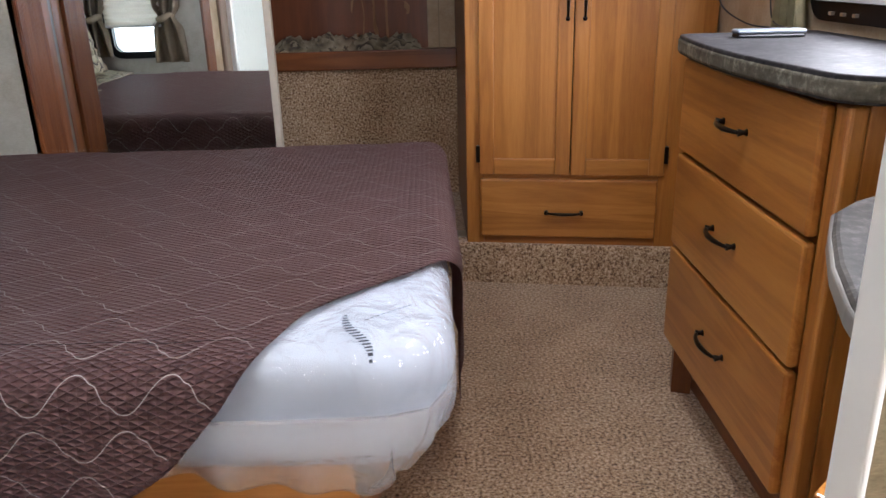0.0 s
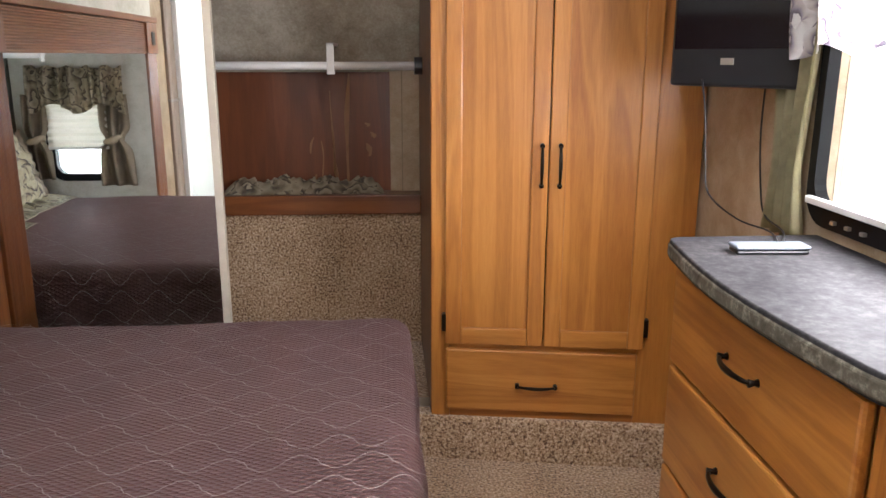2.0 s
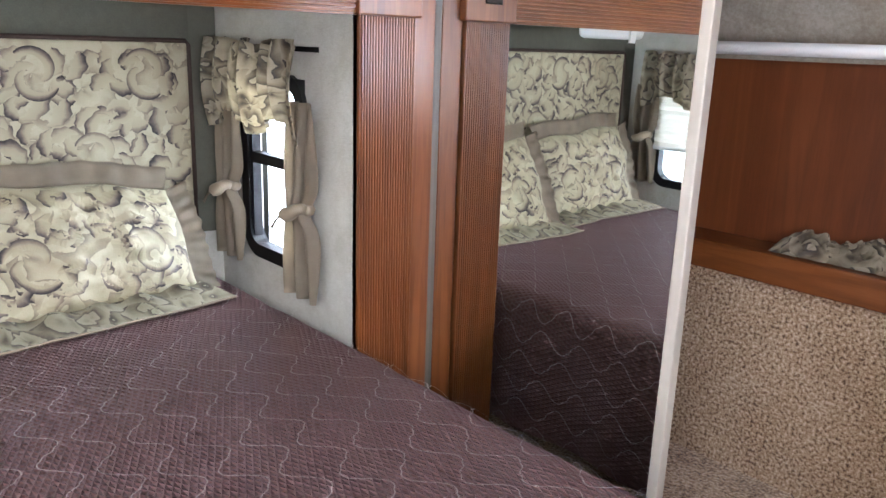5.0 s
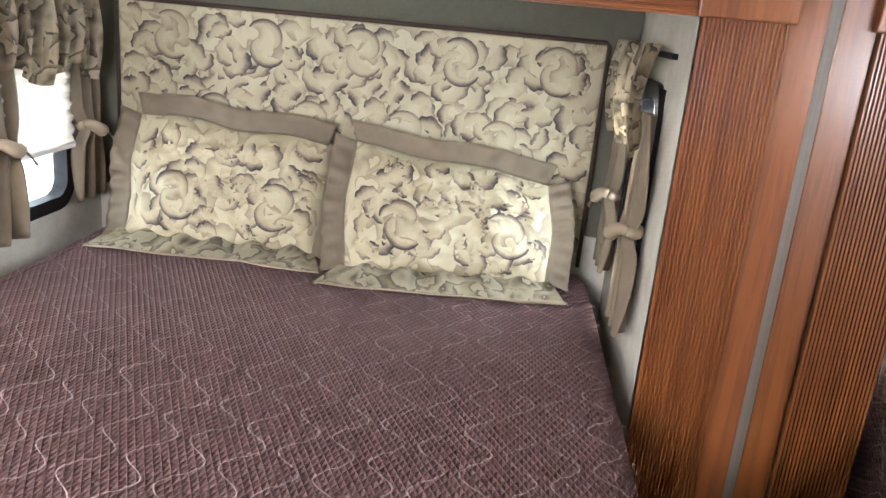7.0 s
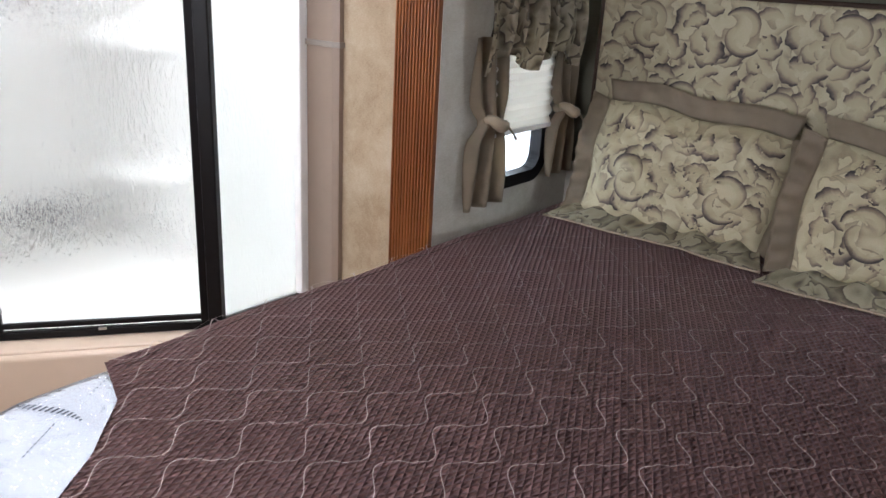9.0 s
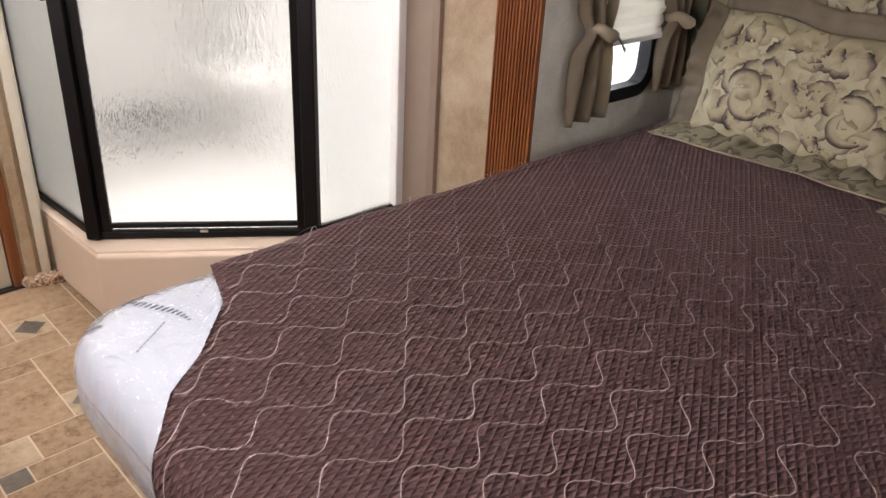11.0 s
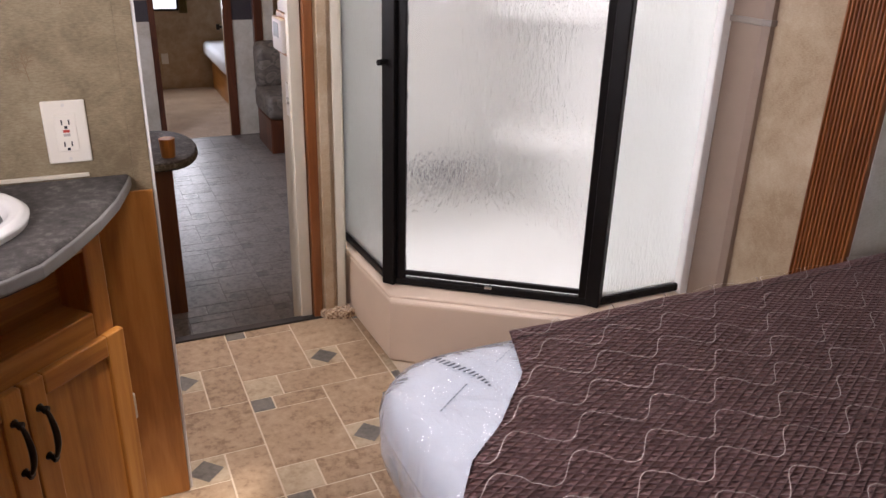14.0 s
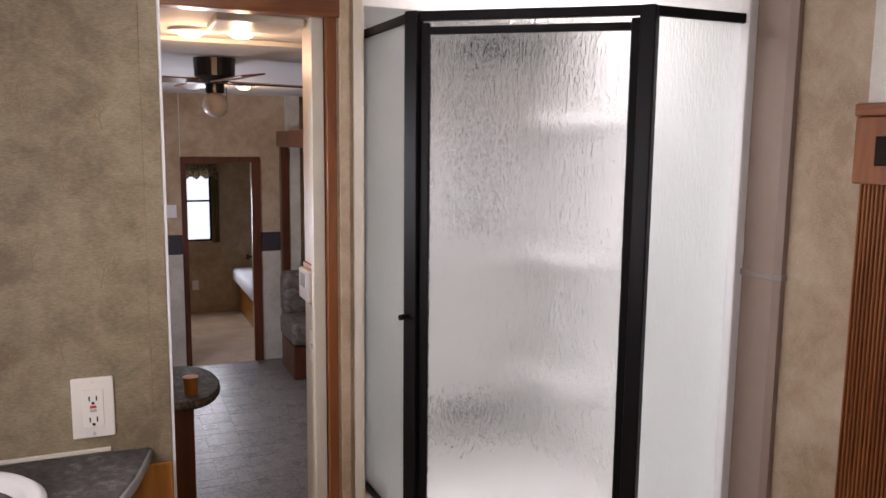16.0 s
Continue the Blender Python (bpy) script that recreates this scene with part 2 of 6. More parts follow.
def coverlet_mat():
    """Brown quilted cotton: a close diagonal basket weave pressed into the cloth."""
    m, t, b = nodes_of("brown_coverlet")
    uv = t.nodes.new("ShaderNodeUVMap")
    sep = t.nodes.new("ShaderNodeSeparateXYZ")
    t.links.new(uv.outputs[0], sep.inputs[0])

    def ribs(deg, pitch):
        n = math_node(t, "ADD", math_node(t, "MULTIPLY", sep.outputs[0], math.cos(radians(deg)) * math.pi / pitch), math_node(t, "MULTIPLY", sep.outputs[1], math.sin(radians(deg)) * math.pi / pitch))
        return math_node(t, "ABSOLUTE", math_node(t, "SINE", n))
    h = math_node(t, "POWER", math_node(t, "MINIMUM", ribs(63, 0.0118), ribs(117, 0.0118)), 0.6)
    v = coords(t)
    cloudy = noise_tex(t, v, 5, 4)
    thread = noise_tex(t, v, 700, 2)
    # h also tints the weave's grooves slightly darker, standing in for their shade
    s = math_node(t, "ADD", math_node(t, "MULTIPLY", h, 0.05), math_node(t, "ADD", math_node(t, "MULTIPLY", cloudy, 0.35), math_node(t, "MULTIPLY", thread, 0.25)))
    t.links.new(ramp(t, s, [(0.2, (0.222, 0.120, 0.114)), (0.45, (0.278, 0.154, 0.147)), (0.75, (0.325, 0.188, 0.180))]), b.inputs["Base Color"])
    b.inputs["Roughness"].default_value = 0.5
    b.inputs["Specular IOR Level"].default_value = 0.32
    b.inputs["Specular Tint"].default_value = (1.0, 0.80, 0.82, 1)
    b.inputs["Sheen Weight"].default_value, b.inputs["Sheen Roughness"].default_value = 0.10, 0.4
    b.inputs["Sheen Tint"].default_value = (1.0, 0.80, 0.84, 1)
    bump(t, b, h, 0.95, 0.0082)
    return m


def glass(name, color=(1, 1, 1), rough=0.0, rain=0.0, ior=1.45):
    m, t, b = nodes_of(name)
    b.inputs["Base Color"].default_value = (*color, 1)
    b.inputs["Transmission Weight"].default_value, b.inputs["Roughness"].default_value, b.inputs["IOR"].default_value = 1.0, rough, ior
    if rain:
        f = noise_tex(t, coords(t, (1, 1, 0.24)), 180, 2, 0.5, 0.5)
        g = noise_tex(t, coords(t, (1, 1, 0.3)), 14, 2)
        bump(t, b, math_node(t, "ADD", f, math_node(t, "MULTIPLY", g, 0.5)), rain, 0.01)
    return m


def glow(name, color, strength):
    m = bpy.data.materials.new(name)
    m.use_nodes = True
    t = m.node_tree
    t.nodes.remove(t.nodes["Principled BSDF"])
    e = t.nodes.new("ShaderNodeEmission")
    e.inputs[0].default_value, e.inputs[1].default_value = (*color, 1), strength
    t.links.new(e.outputs[0], t.nodes["Material Output"].inputs[0])
    return m


def mirror_mat():
    m, t, b = nodes_of("mirror_silver")
    b.inputs["Base Color"].default_value = (0.86, 0.88, 0.86, 1)
    b.inputs["Metallic"].default_value, b.inputs["Roughness"].default_value = 1.0, 0.01
    return m


def shade_mat():
    m, t, b = nodes_of("pleated_shade_cloth")
    b.inputs["Base Color"].default_value = (0.80, 0.76, 0.66, 1)
    b.inputs["Roughness"].default_value = 0.9
    b.inputs["Transmission Weight"].default_value = 0.0
    tr = t.nodes.new("ShaderNodeBsdfTranslucent")
    tr.inputs[0].default_value = (0.85, 0.78, 0.64, 1)
    mx = t.nodes.new("ShaderNodeMixShader")
    mx.inputs[0].default_value = 0.10
    t.links.new(b.outputs[0], mx.inputs[1])
    t.links.new(tr.outputs[0], mx.inputs[2])
    t.links.new(mx.outputs[0], t.nodes["Material Output"].inputs[0])
    return m


def plastic_wrap(name="clear_plastic_wrap", relief=0.7, twist=1.5):
    m, t, b = nodes_of(name)
    v = coords(t)
    b.inputs["Base Color"].default_value = (0.95, 0.95, 0.95, 1)
    b.inputs["Transmission Weight"].default_value, b.inputs["Roughness"].default_value, b.inputs["IOR"].default_value = 0.85, 0.08, 1.42
    f = noise_tex(t, coords(t, (1, 1, 0.5), (20, 0, 30)), 13, 3, 0.5, twist)
    bump(t, b, f, relief, 0.04)
    return m


carpet = carpet_mat()
counter_mat = laminate("dark_grey_laminate", (0.085, 0.078, 0.072), (0.20, 0.185, 0.165))
dresser_top_mat = laminate("grey_dresser_laminate", (0.046, 0.044, 0.046), (0.085, 0.081, 0.079))
counter_edge = laminate("laminate_edge", (0.12, 0.11, 0.085), (0.34, 0.32, 0.26))
floral_mat = floral("floral_cloth", ((0.06, 0.045, 0.035), (0.19, 0.15, 0.10), (0.34, 0.295, 0.185), (0.46, 0.41, 0.27), (0.50, 0.455, 0.31)))
valance_mat = floral("floral_valance_cloth", ((0.045, 0.034, 0.028), (0.14, 0.105, 0.068), (0.30, 0.245, 0.155), (0.46, 0.39, 0.26), (0.55, 0.48, 0.33)), 14.0)
cream_cloth = floral("cream_scroll_cloth", ((0.196, 0.157, 0.091), (0.270, 0.226, 0.135), (0.348, 0.300, 0.178), (0.409, 0.361, 0.222), (0.426, 0.378, 0.235)), 9.0)


def leaf_print():
    """Taupe leaf print: dark along one edge, fading to cream, with fine veins."""
    m, t, b = nodes_of("leaf_print")
    uv = t.nodes.new("ShaderNodeUVMap")
    sep = t.nodes.new("ShaderNodeSeparateXYZ")
    t.links.new(uv.outputs[0], sep.inputs[0])
    n = noise_tex(t, coords(t), 60, 3, 0.6)
    isl = t.nodes.new("ShaderNodeNewGeometry")
    s = math_node(t, "ADD", sep.outputs[0], math_node(t, "ADD", math_node(t, "MULTIPLY", n, 0.35), math_node(t, "MULTIPLY", isl.outputs["Random Per Island"], 0.30)))
    s = math_node(t, "ADD", math_node(t, "MULTIPLY", s, 0.72), math_node(t, "MULTIPLY", sep.outputs[1], 0.46))
    t.links.new(ramp(t, math_node(t, "MULTIPLY", s, 0.62), [(0.19, (0.018, 0.013, 0.012)), (0.28, (0.085, 0.064, 0.050)), (0.38, (0.22, 0.178, 0.120)), (0.48, (0.36, 0.312, 0.195)), (0.80, (0.41, 0.362, 0.228))]), b.inputs["Base Color"])
    b.inputs["Roughness"].default_value = 0.6
    return m


print_mat = leaf_print()
lilac_mat = floral("lilac_floral_cloth", ((0.09, 0.07, 0.10), (0.28, 0.24, 0.32), (0.55, 0.50, 0.48), (0.70, 0.67, 0.66), (0.78, 0.76, 0.74)), 13.0)
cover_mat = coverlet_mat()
thread_mat = plain("pale_thread", (0.56, 0.475, 0.445), 0.6, var=0.1)
seam_mat = plain("dark_seam", (0.012, 0.008, 0.008), 0.9)
mattress_mat = plain("white_mattress_cloth", (0.47, 0.515, 0.575), 0.75, var=0.04, scale=60, bumps=0.15)
mattress_mark = plain("grey_stitch_marks", (0.055, 0.06, 0.075), 0.8)
wrap_mat = plastic_wrap()
rain_glass = glass("rain_glass", (0.97, 0.97, 0.96), 0.05, 0.34)
frosted = glass("frosted_glass", (0.94, 0.97, 0.955), 0.32, 0.35)
clear = glass("window_glass", (0.97, 0.98, 0.98))
daylight = glow("bright_daylight", (1.0, 1.0, 1.0), 6.0)
mirror = mirror_mat()
shade_cloth = shade_mat()


# ---- mesh helpers ----
def box_bm(x0, x1, y0, y1, z0, z1, bevel=0.0, segs=2):
    bm = bmesh.new()
    bmesh.ops.create_cube(bm, size=1, matrix=Matrix.Translation(((x0 + x1) / 2, (y0 + y1) / 2, (z0 + z1) / 2)) @ Matrix.Diagonal((x1 - x0, y1 - y0, z1 - z0, 1)))
    if bevel:
        bmesh.ops.bevel(bm, geom=bm.edges[:], offset=min(bevel, 0.45 * min(x1 - x0, y1 - y0, z1 - z0)), segments=segs, profile=0.5, affect="EDGES")
    return bm


def part(name, bm, material, parent=None, label="", smooth=False):
    """Links a bmesh as one mesh object, under a thing or a part if one is given."""
    me = bpy.data.meshes.new(name)
    bm.to_mesh(me)
    bm.free()
    me.materials.append(material)
    if smooth:
        me.polygons.foreach_set("use_smooth", [True] * len(me.polygons))
    ob = new(name, me)
    ob.parent = parent
    if label:
        ob["label"] = label
    return ob


def box(name, x0, x1, y0, y1, z0, z1, material, parent=None, bevel=0.0, label=""):
    return part(name, box_bm(x0, x1, y0, y1, z0, z1, bevel), material, parent, label)


def joined(*bms):
    out = bmesh.new()
    for b in bms:
        me = bpy.data.meshes.new("tmp")
        b.to_mesh(me)
        b.free()
        out.from_mesh(me)
        bpy.data.meshes.remove(me)
    return out


def thing(name, label, category, group="", kind=""):
    return tagged(new(name), label, category, group, kind)


def structure(ob, label="", category=""):
    return tagged(ob, label, category, kind="structure")


def cyl_bm(p, q, r, r2=None, n=14, caps=True):
    p, q = Vector(p), Vector(q)
    bm = bmesh.new()
    bmesh.ops.create_cone(bm, cap_ends=caps, segments=n, radius1=r, radius2=r if r2 is None else r2, depth=(q - p).length,
                          matrix=Matrix.Translation((p + q) / 2) @ (q - p).to_track_quat("Z", "Y").to_matrix().to_4x4())
    return bm


def tube_bm(points, r, n=8):
    """A round tube along a line of points."""
    bm = bmesh.new()
    rings = []
    pts = [Vector(p) for p in points]
    for i, p in enumerate(pts):
        d = (pts[min(i + 1, len(pts) - 1)] - pts[max(i - 1, 0)]).normalized()
        u = d.orthogonal().normalized() if i == 0 else (side - d * side.dot(d)).normalized()
        side = u
        v = d.cross(u)
        rad = r(i / (len(pts) - 1)) if callable(r) else r
        rings.append([bm.verts.new(p + rad * (u * math.cos(a) + v * math.sin(a))) for a in (2 * math.pi * j / n for j in range(n))])
    for a, b in zip(rings, rings[1:]):
        for j in range(n):
            bm.faces.new((a[j], a[(j + 1) % n], b[(j + 1) % n], b[j]))
    bm.faces.new(rings[0][::-1])
    bm.faces.new(rings[-1])
    return bm


def slab_bm(outline, z0, z1, bevel=0.0, segs=3):
    """A flat board with the given outline (counter-clockwise from above)."""
    bm = bmesh.new()
    f = bm.faces.new([bm.verts.new((x, y, z1)) for x, y in outline])
    g = bmesh.ops.extrude_face_region(bm, geom=[f])
    bmesh.ops.translate(bm, verts=[v for v in g["geom"] if isinstance(v, bmesh.types.BMVert)], vec=(0, 0, z0 - z1))
    bmesh.ops.recalc_face_normals(bm, faces=bm.faces[:])
    if bevel:
        bmesh.ops.bevel(bm, geom=[e for e in bm.edges if abs(e.verts[0].co.z - e.verts[1].co.z) < 1e-6], offset=bevel, segments=segs, profile=0.5, affect="EDGES")
    return bm


def sheet_bm(nu, nv, fn, thick=0.0, flat=None):
    """A cloth: fn(u, v) for u, v in 0..1 gives the place."""
    bm = bmesh.new()
    g = [[bm.verts.new(fn(i / nu, j / nv)) for j in range(nv + 1)] for i in range(nu + 1)]
    for i in range(nu):
        for j in range(nv):
            f = bm.faces.new((g[i][j], g[i + 1][j], g[i + 1][j + 1], g[i][j + 1]))
            if flat:
                layer = bm.loops.layers.uv.verify()
                for loop, (p, q) in zip(f.loops, ((i, j), (i + 1, j), (i + 1, j + 1), (i, j + 1))):
                    loop[layer].uv = flat(p / nu, q / nv)
    if thick:
        bmesh.ops.solidify(bm, geom=bm.faces[:], thickness=thick)
    return bm


def wall_with_hole(name, axis, a, b, u0, u1, z0, z1, holes, material, label):
    """A wall from a to b along its thickness axis, u0..u1 along it, with rectangular holes (u0, u1, z0, z1)."""
    us = sorted({u0, u1, *[h for q in holes for h in q[:2]]})
    zs = sorted({z0, z1, *[h for q in holes for h in q[2:]]})
    bm = bmesh.new()
    solid = [[not any(h[0] - 1e-6 < (us[i] + us[i + 1]) / 2 < h[1] + 1e-6 and h[2] < (zs[j] + zs[j + 1]) / 2 < h[3] for h in holes) for j in range(len(zs) - 1)] for i in range(len(us) - 1)]
    P = (lambda t, u, z: (t, u, z)) if axis == "x" else (lambda t, u, z: (u, t, z))
    cache = {}

    def vert(t, u, z):
        key = (round(t, 5), round(u, 5), round(z, 5))
        if key not in cache:
            cache[key] = bm.verts.new(P(t, u, z))
        return cache[key]
    ni, nj = len(us) - 1, len(zs) - 1
    for i in range(ni):
        for j in range(nj):
            if not solid[i][j]:
                continue
            c = [(us[i], zs[j]), (us[i + 1], zs[j]), (us[i + 1], zs[j + 1]), (us[i], zs[j + 1])]
            bm.faces.new([vert(a, *q) for q in c])
            bm.faces.new([vert(b, *q) for q in c[::-1]])
            for (di, dj), (p, q) in zip(((0, -1), (1, 0), (0, 1), (-1, 0)), zip(c, c[1:] + c[:1])):
                ii, jj = i + di, j + dj
                if not (0 <= ii < ni and 0 <= jj < nj and solid[ii][jj]):
                    bm.faces.new([vert(a, *p), vert(a, *q), vert(b, *q), vert(b, *p)])
    bmesh.ops.recalc_face_normals(bm, faces=bm.faces[:])
    return structure(part(name, bm, material), label, "wall")


def scroll_print_bm(place, w, h, seed, pitch=(0.27, 0.21)):
    """Acanthus scrolls printed on a cloth w by h: place(p, q, lift) gives the place of a flat point."""
    rng = random.Random(seed)
    bm = bmesh.new()
    layer = bm.loops.layers.uv.verify()

    def stroke(line, width, lift):
        rows = []
        n = len(line) - 1
        for i, (p, q) in enumerate(line):
            a, c = line[max(i - 1, 0)], line[min(i + 1, n)]
            d = math.hypot(c[0] - a[0], c[1] - a[1]) or 1
            k = width(i / n)
            nx, ny = -(c[1] - a[1]) / d * k, (c[0] - a[0]) / d * k
            rows.append([(p + nx * e, q + ny * e) for e in (-1, 0, 1)])
        if any(not (0.004 < p < w - 0.004 and 0.004 < q < h - 0.004) for r in rows for p, q in r):
            return
        vs = [[bm.verts.new(place(p, q, lift)) for p, q in r] for r in rows]
        for i in range(n):
            for j in range(2):
                f = bm.faces.new((vs[i][j], vs[i][j + 1], vs[i + 1][j + 1], vs[i + 1][j]))
                for loop, (a, c) in zip(f.loops, ((i, j), (i, j + 1), (i + 1, j + 1), (i + 1, j))):
                    loop[layer].uv = (c / 2, a / n)

    def leaf(p, q, th, length, width, bend):
        line = []
        n = 9
        for i in range(n + 1):
            line.append((p, q))
            p, q = p + math.cos(th) * length / n, q + math.sin(th) * length / n
            th += bend / n * (0.4 + 1.2 * i / n)
        stroke(line, lambda t: width * (0.12 + math.sin(math.pi * t ** 0.75) * (1 + 0.22 * math.sin(t * 21))), 0.0007 + 0.0010 * rng.random())

    centres = []
    for j in range(-1, int(h / pitch[1]) + 2):
        for i in range(-1, int(w / pitch[0]) + 2):
            centres.append((pitch[0] * (i + 0.5 * (j % 2)) + 0.12, pitch[1] * (j + 0.55)))
    for cp, cq in centres:
        flip = 1 if (round(cq * 10)) % 2 else -1
        for k in range(2):
            a0 = rng.uniform(-0.4, 0.4) + math.pi * k + 0.6
            line = [(cp + r * math.cos(a), cq + r * math.sin(a)) for r, a in ((0.062 - 0.040 * t ** 1.4, a0 + flip * 2.9 * t) for t in (i / 22 for i in range(23)))]
            stroke(line, lambda t: 0.003 + 0.0095 * math.sin(math.pi * t) ** 0.7, 0.0020 + 0.0004 * k)
        for k in range(6):
            a = k * 1.05 + rng.uniform(-0.2, 0.2)
            leaf(cp + 0.052 * math.cos(a), cq + 0.052 * math.sin(a), a + flip * rng.uniform(0.2, 1.3), rng.uniform(0.06, 0.10), rng.uniform(0.012, 0.019), flip * rng.uniform(1.4, 2.8))
    g = 0.044
    for i in range(int(w / g) + 1):
        for j in range(int(h / g) + 1):
            p, q = (i + rng.uniform(0.1, 0.9)) * g, (j + rng.uniform(0.1, 0.9)) * g
            cp, cq = min(centres, key=lambda c: math.dist(c, (p, q)))
            if math.dist((cp, cq), (p, q)) < 0.062:
                continue
            th = math.atan2(q - cq, p - cp) + rng.choice((1.2, -1.2, 2.2)) + rng.uniform(-0.3, 0.3)
            leaf(p, q, th, rng.uniform(0.055, 0.095), rng.uniform(0.012, 0.020), rng.choice((-2.4, 2.4, 1.5)))
    return bm


# ---- bedroom shell ----
Z_C = 1.95          # bedroom ceiling
XE, XW = 1.0, -1.10  # side walls
Y_D = -0.155        # wall with the doorway
structure(box("floor", -0.30, 1.06, Y_D - 0.02, 1.005, -0.06, -0.0012, plain("vinyl_grout", (0.60, 0.50, 0.37), 0.5)), "tan vinyl floor with printed stone tiles", "floor")
structure(box("carpet", -1.08, 1.06, 1.005, 2.72, -0.06, 0.0, carpet), "tan and brown speckled carpet on the bedroom floor", "carpet")
structure(part("carpet_step", slab_bm([(-1.25, 2.645), (0.20, 2.613), (1.06, 2.462), (1.06, 3.42), (-1.25, 3.42)], -0.06, 0.142, 0.012), carpet), "carpeted step under wardrobe and closet", "step")
# the second hole belongs to the added window, which stays out of view
wall_with_hole("wall_east", "x", XE, XE + 0.05, Y_D - 0.04, 3.51, -0.06, Z_C, [(1.06, 1.90, 0.93, 1.62), (-0.02, 0.36, 0.98, 1.46)], paper_tan, "tan mottled wallpaper wall with a window")
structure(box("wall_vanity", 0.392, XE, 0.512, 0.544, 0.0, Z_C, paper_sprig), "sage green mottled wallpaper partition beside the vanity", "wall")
structure(box("trim_vanity", 0.386, 0.392, 0.506, 0.546, 0.0, Z_C, trim_white, bevel=0.002), "pale vinyl edge trim on the partition", "trim")
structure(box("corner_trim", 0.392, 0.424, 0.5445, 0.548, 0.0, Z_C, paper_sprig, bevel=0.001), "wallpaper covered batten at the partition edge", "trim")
wall_with_hole("wall_south", "y", Y_D - 0.04, Y_D, -0.197, XE + 0.05, -0.06, Z_C, [(-0.128, 0.46, -0.06, 1.74)], paper_tan, "tan wallpaper wall with a doorway")
structure(part("ceiling", joined(box_bm(-1.3, 0.08, Y_D - 0.04, 3.45, Z_C, Z_C + 0.04), box_bm(0.42, XE + 0.05, Y_D - 0.04, 3.45, Z_C, Z_C + 0.04), box_bm(0.08, 0.42, Y_D - 0.04, 1.03, Z_C, Z_C + 0.04), box_bm(0.08, 0.42, 1.37, 3.51, Z_C, Z_C + 0.04)), ceiling_mat), "white ceiling with an opening for the assumed roof vent", "ceiling")
structure(box("wall_west_rear", XW - 0.05, XW, 0.50, 0.802, 0.0, Z_C, paper_tan_dimmed), "tan mottled wallpaper wall beside the shower", "wall")
structure(box("wall_west_front", -1.30, -1.25, 2.66, 3.45, 0.0, Z_C, paper), "wallpaper wall at the end of the closet", "wall")
structure(box("wall_west_stub", -1.25, -1.165, 2.655, 2.69, 0.0, Z_C, red_v), "dark wood closet jamb", "jamb")
wall_with_hole("wall_north", "y", 3.46, 3.51, -1.3, XE + 0.05, -0.06, Z_C, [], paper, "wallpaper wall closing the closet")
structure(box("wall_over_slide", XW - 0.05, XW, 0.802, 2.70, 1.44, Z_C, paper_slide), "pale wallpaper above the bed alcove", "wall")



def sprig_bm(x, y, z, size, seed):
    """A printed fern sprig on a wall facing +y: a stem with short forking twigs."""
    rng = random.Random(seed)
    bm = bmesh.new()

    def twig(px, pz, th, length, w, depth):
        qx, qz = px + math.cos(th) * length, pz + math.sin(th) * length
        nx, nz = -math.sin(th) * w, math.cos(th) * w
        bm.faces.new([bm.verts.new((a, y + 0.0003 * (4 - depth), b)) for a, b in ((px + nx, pz + nz), (px - nx, pz - nz), (qx - nx * 0.5, qz - nz * 0.5), (qx + nx * 0.5, qz + nz * 0.5))])
        if depth:
            for k in range(4):
                t = 0.3 + 0.23 * k
                twig(px + (qx - px) * t, pz + (qz - pz) * t, th + (0.65 if k % 2 else -0.65) * rng.uniform(0.7, 1.3), length * 0.55 * rng.uniform(0.7, 1.1), w * 0.7, depth - 1)
    twig(x, z, math.pi / 2 + rng.uniform(-0.25, 0.25), size, 0.0011, 3)
    return bm


sprig_mat = plain("sprig_print", (0.20, 0.135, 0.07), 0.65, var=0.2)
sprigs = random.Random(11)
for i in range(5):
    for j in range(8):
        sx, sz = 0.50 + 0.115 * i + sprigs.uniform(-0.025, 0.025) + 0.05 * (j % 2), 0.80 + 0.145 * j + sprigs.uniform(-0.03, 0.03)
        if sx < 0.96 and not (sx < 0.61 and 0.73 < sz < 0.92):
            part("sprig_print", sprig_bm(sx, 0.5443, sz, sprigs.uniform(0.03, 0.05), i * 10 + j), sprig_mat, bpy.data.objects["wall_vanity"])


# ---- bed alcove (slide-out) ----
ZS = 1.32
def slide_wall(name, y_in, y_out):
    w = wall_with_hole(name, "y", min(y_in, y_out), max(y_in, y_out), -1.80, XW + 0.0, 0.0, ZS, [(-1.612, -1.312, 0.635, 1.11)], paper_slide, "grey mottled wallpaper wall of the bed alcove with a small window")
    return w
slide_wall("wall_alcove_front", 2.470, 2.518)
slide_wall("wall_alcove_rear", 0.953, 0.905)
structure(box("wall_alcove_head", -1.84, -1.80, 0.90, 2.54, 0.0, ZS, paper_slide), "wallpaper wall behind the headboard", "wall")
structure(box("ceiling_alcove", -1.84, -1.115, 0.90, 2.54, ZS, ZS + 0.04, ceiling_mat), "white ceiling of the bed alcove", "ceiling")
structure(box("floor_alcove", -1.84, -1.08, 0.90, 2.54, -0.06, 0.0, carpet), "carpeted alcove floor", "floor")


